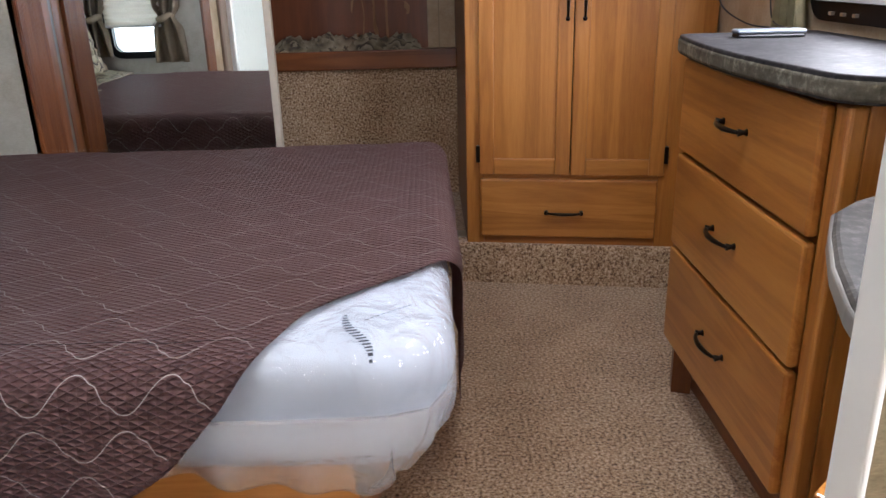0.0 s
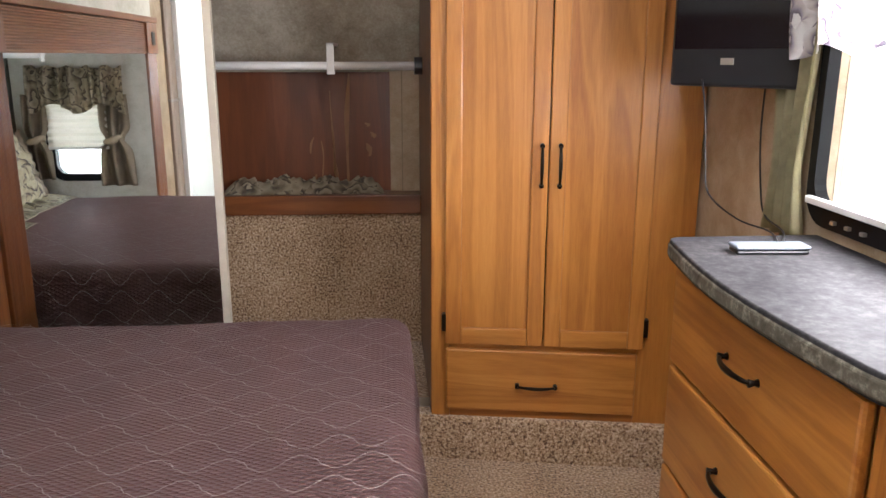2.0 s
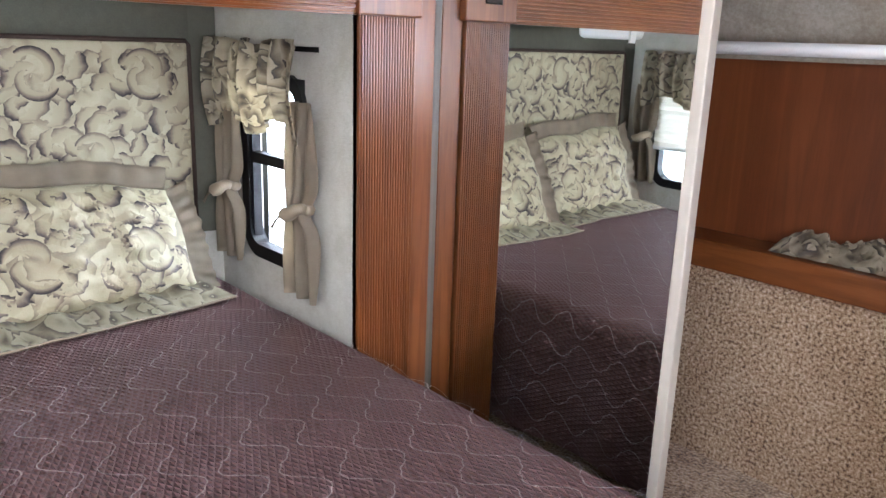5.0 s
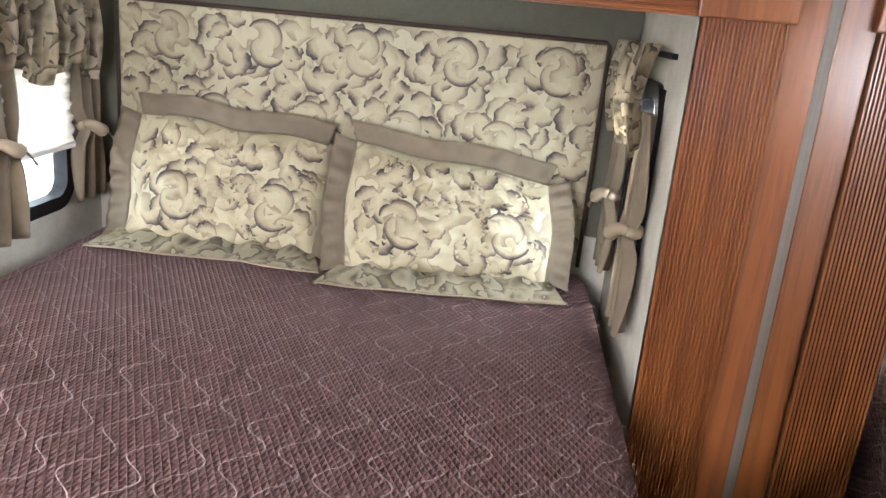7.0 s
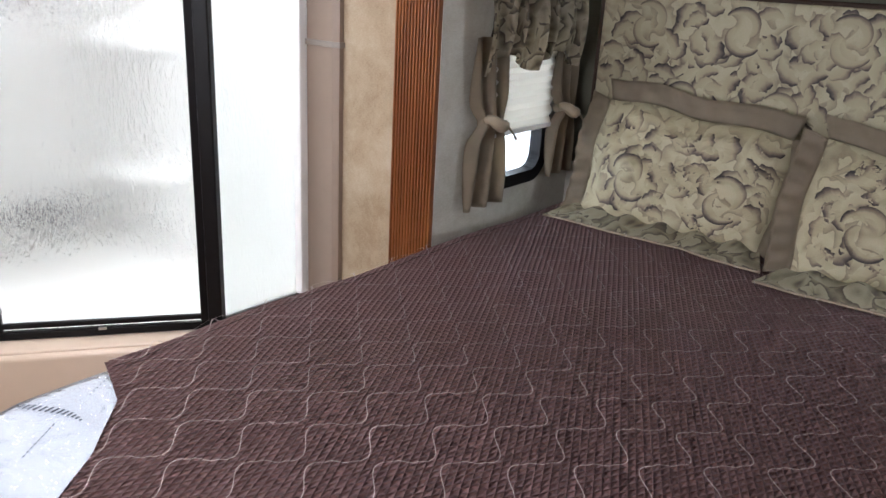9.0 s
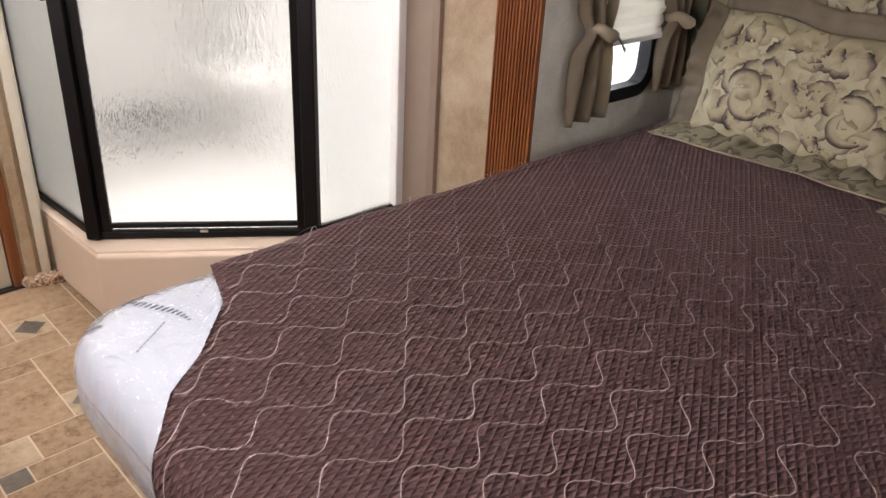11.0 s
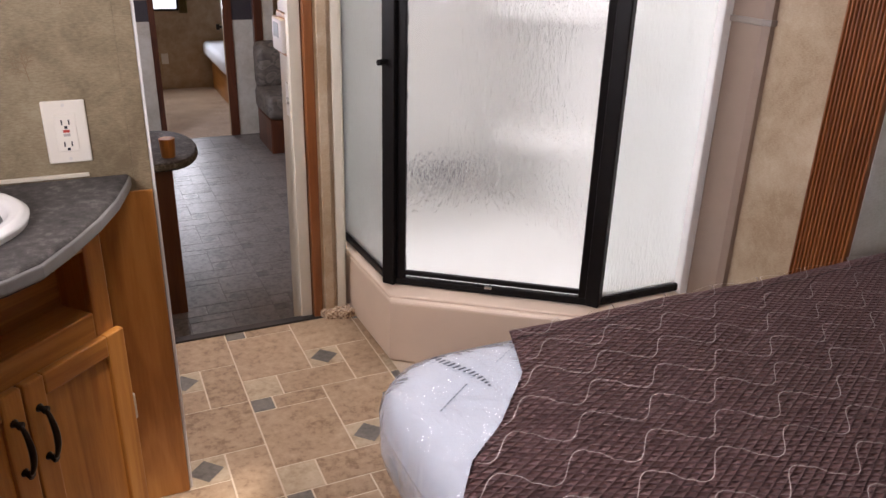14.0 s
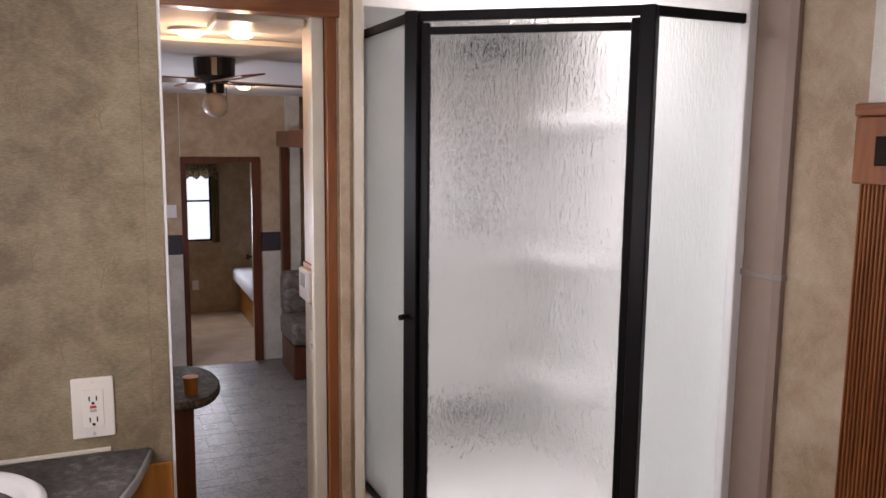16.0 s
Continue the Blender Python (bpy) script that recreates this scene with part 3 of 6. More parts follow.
def fluted_bm(x, u0, u1, z0, z1, along, pitch=0.0104, depth=0.007, back=0.03):
    """A reeded board facing +x: rounded ribs along z or along y."""
    n = max(2, round(((u1 - u0) if along == "z" else (z1 - z0)) / pitch))
    bm = bmesh.new()
    lo, hi = (u0, u1) if along == "z" else (z0, z1)
    prof = []
    for i in range(n):
        a, w = lo + (hi - lo) * i / n, (hi - lo) / n
        for k, d in ((0.0, -depth), (0.30, -depth), (0.36, -0.2 * depth), (0.50, 0.0), (0.82, 0.0), (0.95, -0.2 * depth)):
            prof.append((a + k * w, x + d))
    prof.append((hi, x - depth))
    prof = [(lo, x - back)] + prof + [(hi, x - back)]
    ends = (z0, z1) if along == "z" else (u0, u1)
    rows = [[bm.verts.new((d, a, e) if along == "z" else (d, e, a)) for a, d in prof] for e in ends]
    m = len(prof)
    for j in range(m):
        k = (j + 1) % m
        bm.faces.new((rows[0][j], rows[0][k], rows[1][k], rows[1][j]))
    bm.faces.new(rows[0])
    bm.faces.new(rows[1][::-1])
    bmesh.ops.recalc_face_normals(bm, faces=bm.faces[:])
    return bm


surround = thing("alcove_surround", "red-brown wooden surround with reeded posts round the bed alcove", "trim", kind="structure")
FX = -1.085
for y0, y1 in ((0.804, 0.952), (2.470, 2.622)):
    part("reeded_post", fluted_bm(FX, y0, y1, 0.0, 1.258, "z") if y0 < 2 else fluted_bm(FX, y0, y1, 0.0, 1.258, "z", 0.0076, 0.0045), red_v, surround)
    blk = box("corner_block", FX - 0.03, FX + 0.008, y0 - 0.012, y1 + 0.012, 1.258, 1.408, red_v, surround, bevel=0.004)
    box("rosette", FX + 0.008, FX + 0.013, y0 + 0.045, y1 - 0.05, 1.30, 1.365, bronze, blk, bevel=0.003, label="dark metal rosette")
part("reeded_header", fluted_bm(FX, 0.965, 2.457, 1.258, 1.403, "y"), red_y, surround)
box("header_cap", FX - 0.03, FX + 0.012, 0.79, 2.637, 1.409, 1.438, red_y, surround, bevel=0.004)
box("side_board", FX - 0.085, FX - 0.012, 2.6235, 2.690, 0.0, 1.52, red_v, surround, bevel=0.003)
structure(box("alcove_backing", XW - 0.03, FX - 0.031, 0.955, 2.468, 1.268, 1.438, red_y), "dark wood behind the header", "trim")


# ---- small windows with curtains ----
def rounded_rect(u0, u1, z0, z1, r, n=6):
    pts = []
    for cu, cz, a0 in ((u1 - r, z1 - r, 0), (u0 + r, z1 - r, 90), (u0 + r, z0 + r, 180), (u1 - r, z0 + r, 270)):
        pts += [(cu + r * math.cos(radians(a0 + 90 * i / n)), cz + r * math.sin(radians(a0 + 90 * i / n))) for i in range(n + 1)]
    return pts


def ring_bm(outer, inner, place, d0, d1):
    """A frame between two outlines with as many points; place(u, z, d) gives the place."""
    bm = bmesh.new()
    loops = [[bm.verts.new(place(u, z, d)) for u, z in o] for o, d in ((outer, d0), (outer, d1), (inner, d1), (inner, d0))]
    n = len(outer)
    for a, b in zip(loops, loops[1:] + loops[:1]):
        for i in range(n):
            bm.faces.new((a[i], a[(i + 1) % n], b[(i + 1) % n], b[i]))
    bmesh.ops.recalc_face_normals(bm, faces=bm.faces[:])
    return bm


def curtain_panel(name, x0, x1, z0, z1, y, s, tie, mat, parent, spread=1.0):
    """A gathered curtain on a wall facing s, tied at the height tie, hanging to z0."""
    def f(u, v):
        z = z1 + (z0 - z1) * v
        mid, w = (x0 + x1) / 2, (x1 - x0) / 2
        k = 1.0 - 0.45 * math.exp(-((z - tie) / 0.035) ** 2)
        flare = 1.0 + 0.25 * max(0.0, (tie - z) / (tie - z0 + 1e-6))
        x = mid + (2 * u - 1) * w * k * flare * spread
        return (x, y + s * (0.030 + 0.018 * math.sin(u * 15.0 + 2 * math.sin(v * 3)) * (0.6 + 0.4 * v) + 0.012 * math.exp(-((z - tie) / 0.03) ** 2)), z)
    return part(name, sheet_bm(30, 26, f, 0.002), mat, parent, smooth=True)


def valance(x0, x1, z0, z1, y, s, mat, parent):
    def f(u, v):
        z = z1 + (z0 - z1) * v
        swag = 0.035 * math.cos(u * 4 * math.pi) * v
        return (x0 + (x1 - x0) * u, y + s * (0.046 + 0.020 * math.sin(u * 41 + 1.5 * math.sin(u * 17)) * (1.1 - 0.4 * v) + 0.018 * math.sin(v * 3.0) + 0.004 * math.sin(u * 97)), z - swag * 0.7 + 0.008 * math.sin(u * 33) * (1 - v))
    return part("valance", sheet_bm(80, 14, f, 0.002), mat, parent, smooth=True, label="gathered floral valance")


def small_window(name, y, s, blind):
    """A small dark-framed window in an alcove wall whose inner face is at y and looks along s."""
    w = structure(thing(name, "small rounded window in a dark frame with floral valance and tied curtains", "window"))
    x0, x1, z0, z1 = -1.622, -1.302, 0.622, 1.12
    P = lambda u, z, d: (u, y + s * d, z)
    part("window_frame", ring_bm(rounded_rect(x0, x1, z0, z1, 0.08), rounded_rect(x0 + 0.038, x1 - 0.034, z0 + 0.036, z1 - 0.036, 0.048), P, -0.03, 0.012), black_frame, w)
    if not blind:
        box("mullion", x0 + 0.02, x1 - 0.02, min(y - s * 0.02, y + s * 0.006), max(y - s * 0.02, y + s * 0.006), 0.880, 0.908, black_frame, w)
        box("side_track", x0 + 0.036, x0 + 0.050, min(y - s * 0.02, y + s * 0.004), max(y - s * 0.02, y + s * 0.004), 0.65, 1.1, black_frame, w)
    pane = box("pane", x0 + 0.015, x1 - 0.015, min(y - s * 0.024, y - s * 0.02), max(y - s * 0.024, y - s * 0.02), z0 + 0.015, z1 - 0.015, clear, w)
    pane.visible_shadow = False
    tie = 0.80 if s < 0 else 0.835
    c = thing("window_curtains", "floral valance and taupe tied curtains at a small window", "curtain", "alcove curtains")
    valance(-1.71 if s < 0 else -1.675, -1.245 if s < 0 else -1.20, 0.99, 1.195, y, s, valance_mat, c)
    box("curtain_rod", -1.67, -1.25, min(y, y + s * 0.012), max(y, y + s * 0.012), 1.175, 1.187, black_frame, c)
    curtain_panel("curtain", -1.345, -1.228 if s < 0 else -1.20, 0.578 if s < 0 else 0.60, 1.06, y, s, tie, taupe_fabric, c)
    curtain_panel("curtain", -1.715, -1.60, 0.605 if s < 0 else 0.635, 1.06, y, s, tie, taupe_fabric, c)
    for xm in (-1.282, -1.657):
        part("tieback", tube_bm([(xm + 0.036 * math.cos(a), y + s * (0.046 + 0.026 * math.sin(a)), tie + 0.012 * math.cos(a) + 0.004 * math.sin(3 * a)) for a in (2 * math.pi * i / 18 for i in range(19))], lambda t: 0.012 + 0.006 * math.sin(2 * math.pi * t) ** 2, 8), taupe_fabric, c, "knotted taupe tieback", smooth=True)
        part("tieback_tail", sheet_bm(8, 8, lambda u, v: (xm - 0.02 - 0.032 * v + 0.022 * (u - 0.5) * (0.4 + v), y + s * (0.076 + 0.010 * math.sin(6 * u) * v), tie + 0.004 - 0.035 * v + 0.030 * (u - 0.5) * (0.5 + v)), 0.002), taupe_fabric, c, smooth=True)
    if blind:
        b = thing("pleated_blind", "cream pleated blind half drawn over a small window", "blind")
        bm = bmesh.new()
        n = 18
        zs = [1.11 - (1.11 - 0.80) * i / n for i in range(n + 1)]
        rows = [[bm.verts.new((xx, y + s * (0.0145 if i % 2 else 0.023), z)) for xx in (x0 + 0.01, x1 - 0.01)] for i, z in enumerate(zs)]
        for a, q in zip(rows, rows[1:]):
            bm.faces.new((a[0], a[1], q[1], q[0]))
        part("pleats", bm, shade_cloth, b)
        box("bottom_rail", x0 + 0.01, x1 - 0.01, min(y + s * 0.013, y + s * 0.026), max(y + s * 0.013, y + s * 0.026), 0.785, 0.80, white_plastic, b, bevel=0.003)
    return w


small_window("window_1", 2.470, -1, False)
small_window("window_2", 0.953, 1, True)
for yy in (2.645, 0.84):
    structure(box("backdrop", -1.80, -1.16, yy - 0.005, yy + 0.005, 0.4, 1.29, daylight if yy > 2 else glow("soft_daylight", (0.95, 0.98, 1.0), 2.2)), "bright daylight outside the small window", "backdrop")

# ---- unseen side window, added to light the entry ----
wb = structure(thing("added_window", "small black-framed window, unseen, added to light the entry", "window"))
part("window_frame", ring_bm(rounded_rect(-0.035, 0.375, 0.965, 1.475, 0.06), rounded_rect(-0.01, 0.35, 0.99, 1.45, 0.045), lambda u, z, d: (XE - d, u, z), -0.04, 0.012), black_frame, wb)
pb = box("pane", XE + 0.03, XE + 0.034, -0.018, 0.358, 0.982, 1.458, clear, wb)
pb.visible_shadow = False
structure(box("backdrop", XE + 0.1, XE + 0.11, -0.2, 0.5, 0.8, 1.6, daylight), "glow outside the added side window", "backdrop")

# ---- east window ----
we = structure(thing("window_3", "wide window in a black frame with a white pulled-down shade", "window"))
P = lambda u, z, d: (XE - d, u, z)
part("window_frame", ring_bm(rounded_rect(1.04, 1.925, 0.912, 1.64, 0.07), rounded_rect(1.065, 1.898, 0.955, 1.615, 0.05), P, -0.012, 0.014), black_frame, we)
for i in range(3):
    box("latch", XE - 0.022, XE - 0.013, 1.70 + 0.05 * i, 1.712 + 0.05 * i, 0.926, 0.933, alu, we)
p = box("pane", XE + 0.03, XE + 0.034, 1.06, 1.90, 0.94, 1.62, clear, we)
p.visible_shadow = False
sd = thing("roller_shade", "white shade bar and roller at the wide window", "blind")
box("roller", XE - 0.03, XE - 0.004, 1.035, 1.905, 1.60, 1.63, white_plastic, sd, bevel=0.008)
box("shade_bar", XE - 0.028, XE - 0.012, 1.035, 1.905, 0.955, 0.970, white_plastic, sd, bevel=0.003)
structure(box("backdrop", XE + 0.2, XE + 0.21, 0.7, 2.3, 0.6, 1.9, daylight), "bright daylight outside the window", "backdrop")
ce = thing("window_curtains", "lilac floral valance over green-gold side curtain at the wide window", "curtain")
def fe(u, v):
    return (XE - 0.04 - 0.014 * math.sin(u * 60 + 2 * math.sin(u * 13)) - 0.02 * math.sin(v * 2.6), 1.02 + 1.05 * u, 1.56 - (0.30 + 0.015 * math.sin(u * 30)) * v)
part("valance", sheet_bm(120, 12, fe, 0.003), lilac_mat, ce, smooth=True, label="gathered lilac floral valance")
def fc(u, v):
    k = 1 - 0.35 * math.exp(-((v - 0.75) / 0.25) ** 2)
    return (XE - 0.018 - 0.014 * (1 + math.sin(u * 22 + math.sin(v * 4))), 1.975 + (2 * u - 1) * 0.088 * k + 0.01 * (1 - v), 1.50 - 0.63 * v)
part("curtain", sheet_bm(36, 20, fc, 0.002), plain("green_gold_cloth", (0.36, 0.32, 0.18), 0.6, var=0.25, scale=40), ce, smooth=True)


# ---- closet with mirrored door ----
YM = 2.700
md = thing("mirror_door", "sliding mirrored closet door in an aluminium frame", "mirror door")
box("mirror_pane", -1.11, -0.418, YM, YM + 0.006, 0.18, 1.88, mirror, md)
for x0, x1 in ((-1.118, -1.098), (-0.418, -0.394)):
    box("stile", x0, x1, YM - 0.012, YM + 0.014, 0.165, 1.90, cream_alu if x0 > -0.5 else alu_dimmed, md, bevel=0.003)
box("bottom_rail", -1.098, -0.418, YM - 0.010, YM + 0.014, 0.152, 0.18, alu, md, bevel=0.003)
box("top_rail", -1.098, -0.418, YM - 0.010, YM + 0.014, 1.88, 1.905, alu, md, bevel=0.003)
structure(box("closet_track", -1.25, 0.226, YM - 0.02, YM + 0.05, 1.905, Z_C, red_x), "wooden head track of the closet", "trim")
structure(box("closet_sill", -1.25, 0.226, YM - 0.02, YM + 0.04, 0.142, 0.147, alu), "metal sill track of the closet", "trim")
sh = thing("closet_shelf", "dark red-brown wooden ledge across the closet", "shelf")
box("shelf_board", -1.25, 0.225, 3.27, 3.46, 0.715, 0.735, red_x, sh, bevel=0.003)
box("shelf_lip", -1.25, 0.225, 3.248, 3.27, 0.668, 0.742, red_x, sh, bevel=0.005)
structure(box("carpet_bulkhead", -1.25, 0.225, 3.28, 3.46, 0.137, 0.714, carpet), "carpeted bulkhead below the closet ledge", "wall")
structure(box("closet_back_panel", -1.25, 0.112, 3.395, 3.416, 0.736, 1.195, wood("worn_red_panel", (0.13, 0.034, 0.009), (0.185, 0.052, 0.014), (0.23, 0.070, 0.02), "Z", 0.45)), "stained dark wood panel at the back of the closet", "panel")
structure(box("closet_end_panel", 0.112, 0.225, 3.37, 3.39, 0.736, 1.30, paper_tan), "tan wallpaper panel beside the wood panel", "panel")
structure(part("closet_slope", slab_bm([(-1.25, 0), (0.225, 0), (0.225, 0.80), (-1.25, 0.80)], 0, 0.02), paper), "sloping wallpaper front wall over the closet", "wall").matrix_world = pose(0, 3.39, 1.197, 108, 0, 0)
scr = plain("bare_wood_scratch", (0.34, 0.17, 0.075), 0.7, var=0.2)
for x, z0, z1, w in ((-0.052, 0.735, 1.185, 0.016), (-0.105, 0.76, 1.12, 0.007), (-0.098, 0.74, 0.90, 0.014), (-0.155, 0.74, 0.93, 0.006), (-0.19, 0.74, 0.80, 0.018), (-0.195, 0.88, 0.945, 0.009), (0.03, 0.87, 0.92, 0.02), (0.05, 0.94, 0.965, 0.018), (0.025, 0.985, 1.0, 0.02)):
    n = 12
    bm = bmesh.new()
    rows = [(bm.verts.new((x + 0.012 * math.sin(3 * t + x * 40) * t - w / 2 * (0.15 + math.sin(math.pi * (0.12 + 0.8 * (1 - t))) * (0.8 + 0.4 * math.sin(9 * t + x * 90))), 3.3938, z0 + (z1 - z0) * t)),
             bm.verts.new((x + 0.012 * math.sin(3 * t + x * 40) * t + w / 2 * (0.15 + math.sin(math.pi * (0.12 + 0.8 * (1 - t))) * (0.9 + 0.3 * math.sin(7 * t + x * 70))), 3.3938, z0 + (z1 - z0) * t))) for t in (k / n for k in range(n + 1))]
    for (p_, q_), (r_, s_) in zip(rows, rows[1:]):
        bm.faces.new((p_, q_, s_, r_))
    part("panel_scratch", bm, scr, bpy.data.objects["closet_back_panel"], "pale bare-wood scratch")
box("batten", 0.156, 0.160, 3.366, 3.371, 0.737, 1.295, plain("groove", (0.25, 0.19, 0.11), 0.7), bpy.data.objects["closet_end_panel"])
rod = thing("closet_rod", "white hanging rod with centre bracket and black end cups", "rod")
part("rod_tube", cyl_bm((-1.24, 3.13, 1.217), (0.212, 3.13, 1.217), 0.014, n=18), white_plastic, rod, smooth=True)
part("end_cup", cyl_bm((0.198, 3.13, 1.217), (0.2255, 3.13, 1.217), 0.03, n=18), black_plastic, rod)
part("bracket", joined(box_bm(-0.103, -0.077, 3.112, 3.117, 1.19, 1.294, 0.002), box_bm(-0.103, -0.077, 3.112, 3.148, 1.188, 1.196, 0.002), box_bm(-0.103, -0.077, 3.112, 3.40, 1.284, 1.294, 0.002)), white_plastic, rod)
random.seed(4)
def rag(u, v):
    n = noise.noise(Vector((u * 9, v * 5, 0.3))) + 0.5 * noise.noise(Vector((u * 31, v * 17, 2)))
    lump = 0.55 + 0.45 * abs(math.sin(u * 11.5 + 0.5))
    return (-0.52 + 0.60 * u + 0.012 * n, 3.29 + 0.085 * v + 0.02 * noise.noise(Vector((u * 14, v * 3, 8))), 0.738 + 0.068 * lump * math.sin(math.pi * u) ** 0.3 * math.sin(math.pi * v) ** 0.6 * max(0.15, 0.75 + 0.9 * n) + 0.002)
tagged(part("crumpled_valance", sheet_bm(120, 22, rag, 0.002), valance_mat), "crumpled floral cloth lying along the closet ledge", "cloth")


# ---- hardware ----
def pull(p, along, out, length, parent):
    """A dark bronze bow handle: two posts and an arched grip."""
    p, a, o = Vector(p), Vector(along).normalized(), Vector(out).normalized()
    pts = [p + a * length * (t - 0.5) + o * (0.012 + 0.016 * math.sin(math.pi * t) ** 0.6) for t in (i / 14 for i in range(15))]
    grip = part("handle", joined(tube_bm(pts, lambda t: 0.0035 + 0.0022 * math.sin(math.pi * t), 8),
                                 *[tube_bm([p + a * length * e, p + a * length * e + o * 0.006, p + a * length * e + o * 0.016], lambda t: 0.0075 - 0.003 * math.sin(math.pi * t), 10) for e in (-0.5, 0.5)]), bronze, parent, "dark bronze bow handle", smooth=True)
    return grip


# ---- wardrobe ----
YW = 2.49
wd = thing("wardrobe", "tall honey-stained wooden wardrobe with two panelled doors over a drawer", "wardrobe")
structure(box("closet_side_panel", 0.226, 0.242, 2.64, 3.46, 0.137, Z_C, red_v), "dark red-brown wooden side panel of the closet", "panel")
box("body", 0.253, 0.93, YW + 0.035, 2.76, 0.140, Z_C - 0.002, gap_shade, wd)
box("stile", 0.217, 0.277, YW, YW + 0.03, 0.138, Z_C - 0.002, wood_v, wd, bevel=0.003)
box("stile", 0.868, 1.02, YW + 0.001, YW + 0.03, 0.138, Z_C - 0.002, wood_v, wd, bevel=0.003)
box("rail", 0.277, 0.868, YW + 0.001, YW + 0.03, 0.142, 0.174, wood_x, wd, bevel=0.002)
box("rail", 0.277, 0.868, YW + 0.001, YW + 0.03, 0.370, 0.394, wood_x, wd, bevel=0.002)
box("rail", 0.277, 0.868, YW + 0.001, YW + 0.03, 1.84, Z_C - 0.002, wood_x, wd, bevel=0.002)
YF = YW - 0.018
for x0, x1, hx in ((0.263, 0.5715, 0.552), (0.5745, 0.885, 0.606)):
    d = box("door", x0 + 0.045, x1 - 0.045, YF + 0.008, YF + 0.014, 0.444, 1.79, wood_v, wd)
    for nm, b in (("door_stile", (x0, x0 + 0.05, 0.389, 1.85)), ("door_stile", (x1 - 0.05, x1, 0.389, 1.85)), ("door_rail", (x0 + 0.05, x1 - 0.05, 0.389, 0.444)), ("door_rail", (x0 + 0.05, x1 - 0.05, 1.79, 1.85))):
        box(nm, b[0], b[1], YF, YF + 0.017, b[2], b[3], wood_v if nm == "door_stile" else wood_x, d, bevel=0.004)
    pull((hx, YF, 0.945), (0, 0, 1), (0, -1, 0), 0.115, d)
    xh = x0 - 0.004 if x0 < 0.4 else x1 + 0.004
    for zh in (0.458, 1.72):
        box("hinge", xh - 0.007, xh + 0.007, YF - 0.001, YF + 0.02, zh - 0.028, zh + 0.028, bronze, d, bevel=0.002)
dr = box("drawer", 0.266, 0.868, YF, YF + 0.018, 0.172, 0.374, wood_x, wd, bevel=0.006)
pull((0.556, YF, 0.262), (1, 0, 0), (0, -1, 0), 0.12, dr)
wd.matrix_world = pose(0.268, 2.600, 0, 0, 0, -9.3) @ Matrix.Diagonal((0.965, 1, 1, 1)) @ Matrix.Translation((-0.263, -YF, 0))


# ---- dresser ----
ds = thing("dresser", "honey-stained three-drawer dresser with a grey laminate top", "dresser")
XF = 0.70
box("body", XF + 0.02, XE - 0.003, 1.175, 1.86, 0.13, 0.845, wood_y, ds)
box("end_panel", XF + 0.03, XE - 0.003, 1.158, 1.175, 0.03, 0.845, wood_v, ds, bevel=0.002)
part("corner_post", joined(box_bm(XF - 0.002, XF + 0.03, 1.156, 1.198, 0.0, 0.845, 0.008, 3)), wood_v, ds)
part("corner_post", joined(box_bm(XF - 0.002, XF + 0.03, 1.845, 1.872, 0.13, 0.845, 0.006, 3)), wood_v, ds)
box("kick_board", XF + 0.06, XE - 0.003, 1.18, 1.86, 0.002, 0.13, red_y, ds)
part("foot", slab_bm([(XF + 0.005, 1.815), (XF + 0.05, 1.80), (XF + 0.05, 1.85), (XF + 0.012, 1.85)], 0.0, 0.13, 0.002), red_v, ds)
for z0, z1 in ((0.632, 0.838), (0.402, 0.622), (0.150, 0.392)):
    d = box("drawer", XF - 0.016, XF + 0.005, 1.203, 1.848, z0, z1, wood_y, ds, bevel=0.006)
    pull((XF - 0.016, 1.525, z0 + 0.55 * (z1 - z0)), (0, 1, 0), (-1, 0, 0), 0.115, d)
def bowed(x_in):
    return [(XE - 0.002, 1.12), (XE - 0.002, 1.885), (x_in + 0.03, 1.885)] + [(x_in + 0.03 - 0.03 * math.sin(radians(a)), 1.855 + 0.03 * math.cos(radians(a))) for a in (30, 60, 90)] + \
        [(x_in - 0.028 * math.sin(math.pi * t), 1.855 - 0.655 * t) for t in (0.15, 0.3, 0.45, 0.6, 0.75, 0.9)] + [(x_in + 0.08 - 0.08 * math.cos(radians(a)), 1.20 - 0.08 * math.sin(radians(a))) for a in (0, 22, 45, 67, 90)]
part("top", slab_bm(bowed(0.672), 0.848, 0.889, 0.004), dresser_top_mat, ds, "dark grey laminate top")
part("top_edge", slab_bm([(x - 0.003 if x < 0.9 else x, y - 0.003 if y < 1.2 else y) for x, y in bowed(0.672)], 0.852, 0.882, 0.006), counter_edge, ds, "mottled edge band")

rm = thing("remote_control", "pale grey remote control with a dark underside", "remote")
rp = pose(0.822, 1.742, 0.889, 0, 0, -3) @ Matrix.Diagonal((0.82, 0.95, 0.72, 1))
part("lower_shell", box_bm(-0.085, 0.085, -0.022, 0.022, 0.0, 0.012, 0.005, 3), black_plastic, rm).matrix_world = rp
part("upper_shell", box_bm(-0.087, 0.087, -0.024, 0.024, 0.0125, 0.024, 0.005, 3), plain("pale_grey_plastic", (0.15, 0.17, 0.20), 0.4, var=0.04), rm).matrix_world = rp

# ---- television ----
tv = thing("television", "small black flat television on a wall bracket with cables hanging down", "television")
tm = pose(0.893, 2.11, 1.388, 0, 0, -56)
